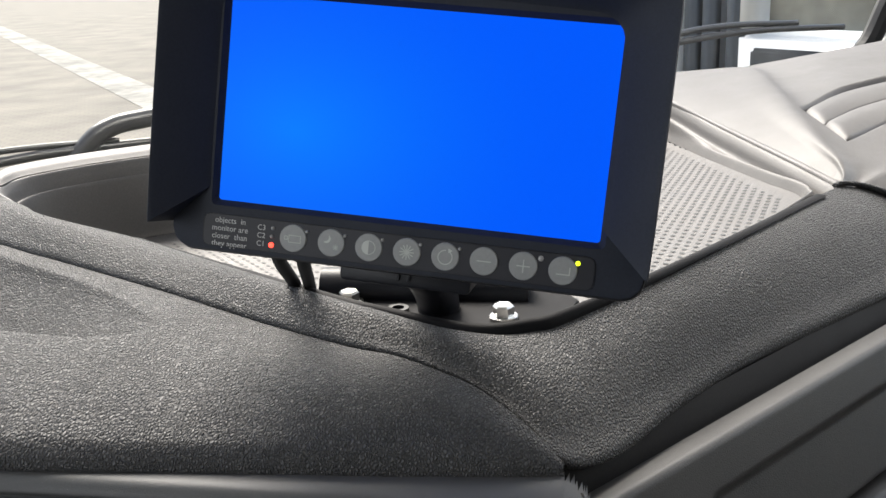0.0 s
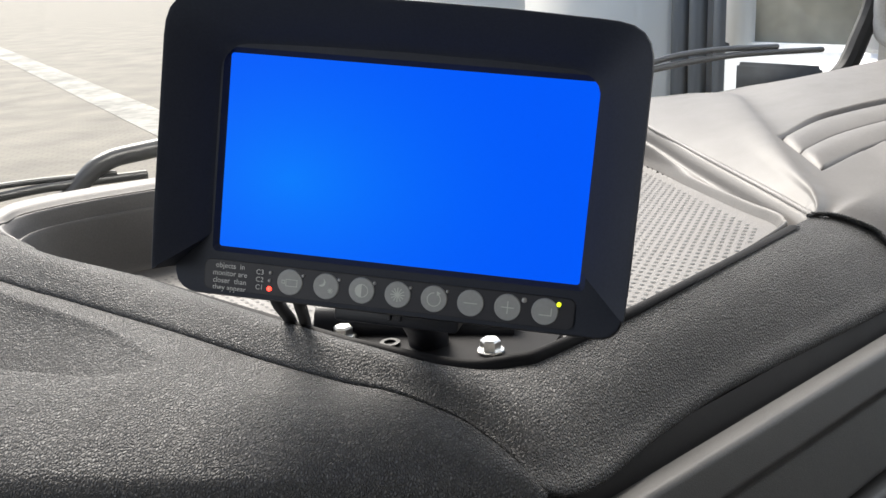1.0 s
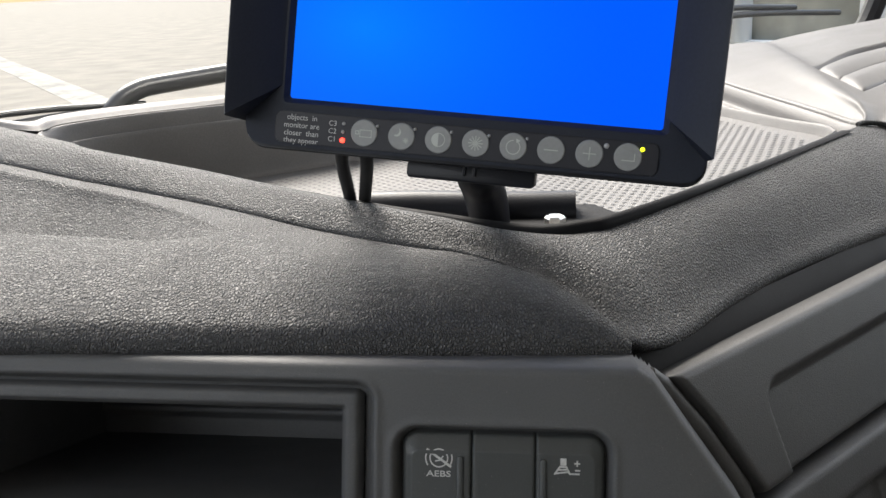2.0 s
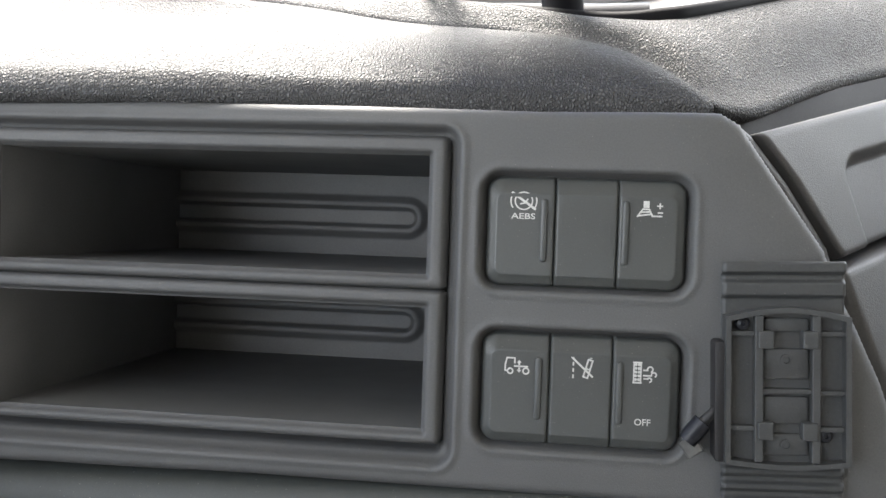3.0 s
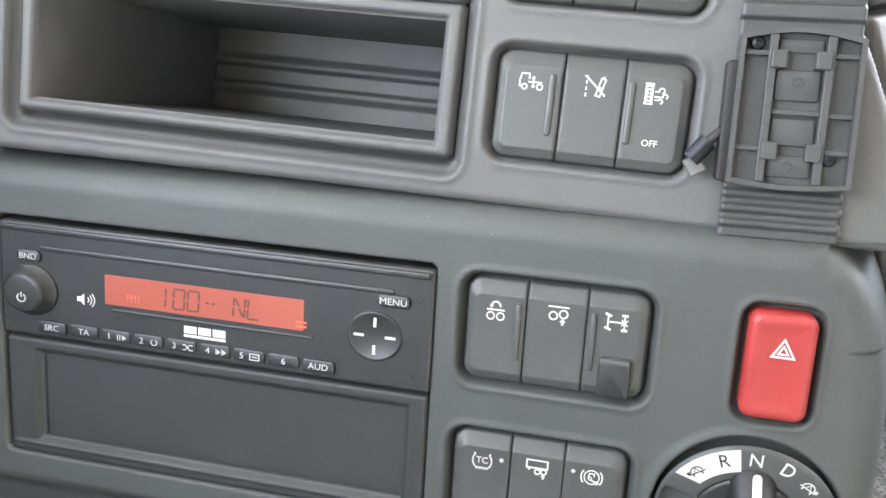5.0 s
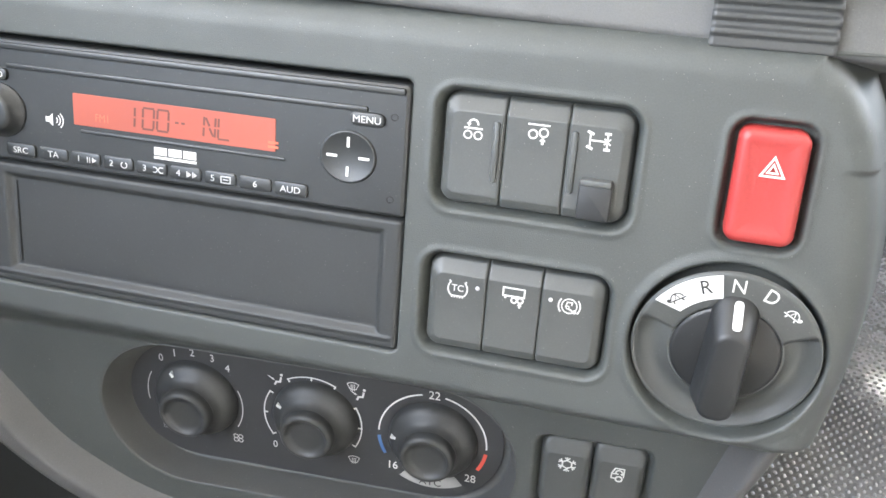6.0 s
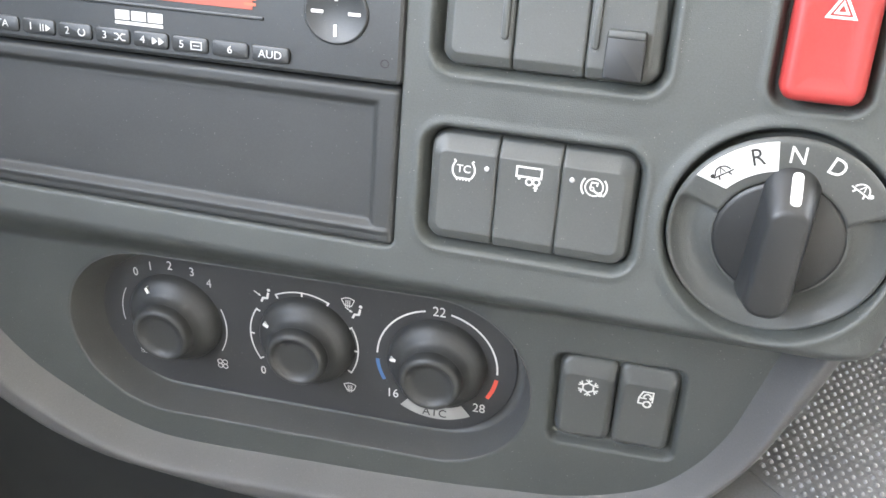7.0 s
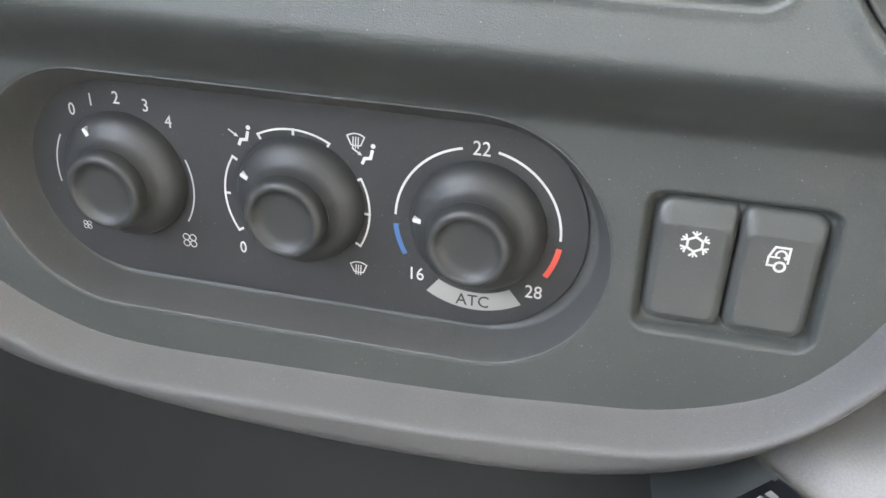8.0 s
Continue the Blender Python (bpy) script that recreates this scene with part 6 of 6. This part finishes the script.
def band(name, a, b, lift, sink, material, label=""):
    """A slat of the outlet between two fractions from its upper to its lower edge."""
    rows_ = []
    for k_, h in ((a, -0.006), (a + 0.004, -0.0012), (a + (b - a) * 0.10, 0.0), (a + (b - a) * 0.5, 0.0008), (a + (b - a) * 0.9, -sink), (b - 0.004, -sink - 0.001), (b, -0.007)):
        rows_.append(UPPER + (LOWER - UPPER) * k_ + np.array([0, 0, lift + h]))
    slat = np.array(rows_)
    slat[:, 0, 2] -= 0.008
    slat[:, 1, 2] -= 0.0015
    grid_mesh(name, slat, material, vent, label, scale=1.0)


band("throat", 0.0, 1.0, -0.0040, 0.0, COVER, "dark throat")
band("slat", 0.075, 0.50, -0.0010, 0.0012, DASH)
band("slat", 0.515, 0.945, -0.0004, 0.0016, DASH)

# the dark grained joint where the roll meets the passenger side
bm = bmesh.new()
tube(bm, [tuple(q / K for q in p) for p in smooth_line([(0.203, 0.367, 1.1495), (0.2092, 0.3715, 1.1500), (0.2252, 0.3745, 1.1473), (0.246, 0.372, 1.1394), (0.2536, 0.366, 1.132), (0.263, 0.355, 1.118), (0.270, 0.346, 1.104)], 6)], 1.7, 8)
part("pad_joint", bm, PAD, dash, "dark joint of the passenger pad", smooth=True, sharp=80)

# ---- outside: wipers, mirror arm, white truck ----
def outside_tube(ob, name, pts, r, material, label=""):
    bm = bmesh.new()
    tube(bm, [tuple(q / K for q in p) for p in smooth_line(pts, 6)], r, 10)
    return part(name, bm, material, ob, label, smooth=True, sharp=60)


wip = thing("windscreen_wiper", Matrix(), "black windscreen wiper with a slim blade outside the glass", "wiper", "windscreen wipers")
outside_tube(wip, "blade", [(-0.55, 0.256, 1.150), (-0.41, 0.398, 1.162), (-0.373, 0.434, 1.163), (-0.326, 0.481, 1.161)], 4.0, WIPER)
outside_tube(wip, "arm", [(-0.55, 0.262, 1.166), (-0.42, 0.392, 1.170), (-0.37, 0.440, 1.168), (-0.345, 0.464, 1.166)], 2.6, WIPER, "thin wiper arm")
wip2 = thing("windscreen_wiper", Matrix(), "black windscreen wiper with a slim blade outside the glass", "wiper", "windscreen wipers")
outside_tube(wip2, "blade", [(0.02, 0.826, 1.176), (0.128, 0.935, 1.187), (0.235, 1.041, 1.190), (0.374, 1.180, 1.180)], 4.2, WIPER)
outside_tube(wip2, "arm", [(0.05, 0.86, 1.175), (0.128, 0.937, 1.196), (0.20, 1.01, 1.200), (0.30, 1.11, 1.193)], 4.0, WIPER, "bent wiper arm")
arm = thing("front_rail", Matrix(), "dark bent tube in front of the windscreen", "rail")
outside_tube(arm, "tube", [(-0.405, 0.402, 1.09), (-0.390, 0.418, 1.130), (-0.366, 0.442, 1.162), (-0.350, 0.458, 1.177), (-0.320, 0.488, 1.182), (-0.20, 0.610, 1.190), (0.0, 0.81, 1.195)], 8.2, WIPER)

FV = pose(0, 6.2, -1.12, 0, 0, -45)
truck = thing("truck", FV, "white parked truck with a dark gap behind its cab", "truck")


def vbox(name, x0, x1, y0, y1, z0, z1, material, label="", bev=40.0, parent=None):
    bm = bmesh.new()
    bmesh.ops.create_cube(bm, size=1)
    for q in bm.verts:
        q.co = Vector(((x0 + x1) / 2 + q.co.x * (x1 - x0), (y0 + y1) / 2 + q.co.y * (y1 - y0), (z0 + z1) / 2 + q.co.z * (z1 - z0))) / K
    if bev:
        bmesh.ops.bevel(bm, geom=bm.edges[:], offset=bev, segments=3, affect="EDGES")
    return part(name, bm, material, parent or truck, label, smooth=True)


vbox("cargo_box", -2.86, -0.84, 0.05, 2.4, 1.0, 3.9, VANW, "white cargo box")
vbox("side_door", -0.81, 0.342, 0.0, 2.4, 0.7, 3.9, VANW, "white door panel")
vbox("chassis", -2.7, 3.1, 0.25, 2.3, 0.45, 1.0, VANDK, "dark chassis", 20)
vbox("cab_body", 1.021, 3.17, -0.05, 2.3, 0.67, 1.955, VANW, "white cab lower body", 60)
vbox("cab_pillar", 1.021, 1.202, -0.02, 2.2, 1.92, 3.2, VANW, "white cab pillar", 30)
vbox("cab_roof", 1.021, 3.1, -0.02, 2.2, 2.9, 3.4, VANW, "white cab roof", 60)
vbox("cab_pillar", 1.867, 2.03, -0.02, 2.2, 1.92, 3.0, VANW, "white cab pillar", 30)
# the window's reflection is painted as a mottled pale beige base colour
vbox("window", 1.18, 1.888, 0.04, 0.07, 1.90, 2.95, mat("painted_reflection_glass", (0.42, 0.40, 0.33), 0.12, spots=0.3, spot_scale=4), "window with a pale painted reflection", 0)
vbox("lower_panel", 1.169, 1.701, -0.09, 0.0, 1.66, 1.85, mat("dark_grille", (0.03, 0.034, 0.038), 0.8, spots=0.3, spot_scale=20), "dark lower panel", 20)
for x in (0.428, 0.574, 0.766, 0.906):
    vbox("air_duct", x - 0.045, x + 0.045, 0.25, 0.35, 0.9, 3.2, mat("duct_grey", (0.16, 0.17, 0.18), 0.6) if x == 0.428 else bpy.data.materials["duct_grey"], "grey upright duct", 15)
vbox("gap_wall", 0.0, 1.10, 1.0, 1.2, 0.6, 3.6, VANDK, "dark wall behind the gap", 0)
for x in (-1.8, 2.2):
    bm = bmesh.new()
    lathe(bm, [(480, -140), (500, -100), (500, 100), (480, 140), (300, 150), (0.05, 120)], 36)
    bmesh.ops.rotate(bm, cent=(0, 0, 0), matrix=Matrix.Rotation(radians(90), 3, "X"), verts=bm.verts)
    bmesh.ops.translate(bm, vec=(x * 1000, 350, 500), verts=bm.verts)
    part("wheel", bm, RUBBER, truck, "black tyre", smooth=True, sharp=40)

# grab handle on the passenger pillar
gh = thing("grab_handle", Matrix(), "beige moulded grab handle on the windscreen pillar", "handle")
outside_tube(gh, "bar", [(0.462, 1.150, 1.190), (0.448, 1.160, 1.205), (0.446, 1.165, 1.25), (0.45, 1.165, 1.40), (0.47, 1.15, 1.42)], 12, LINER)
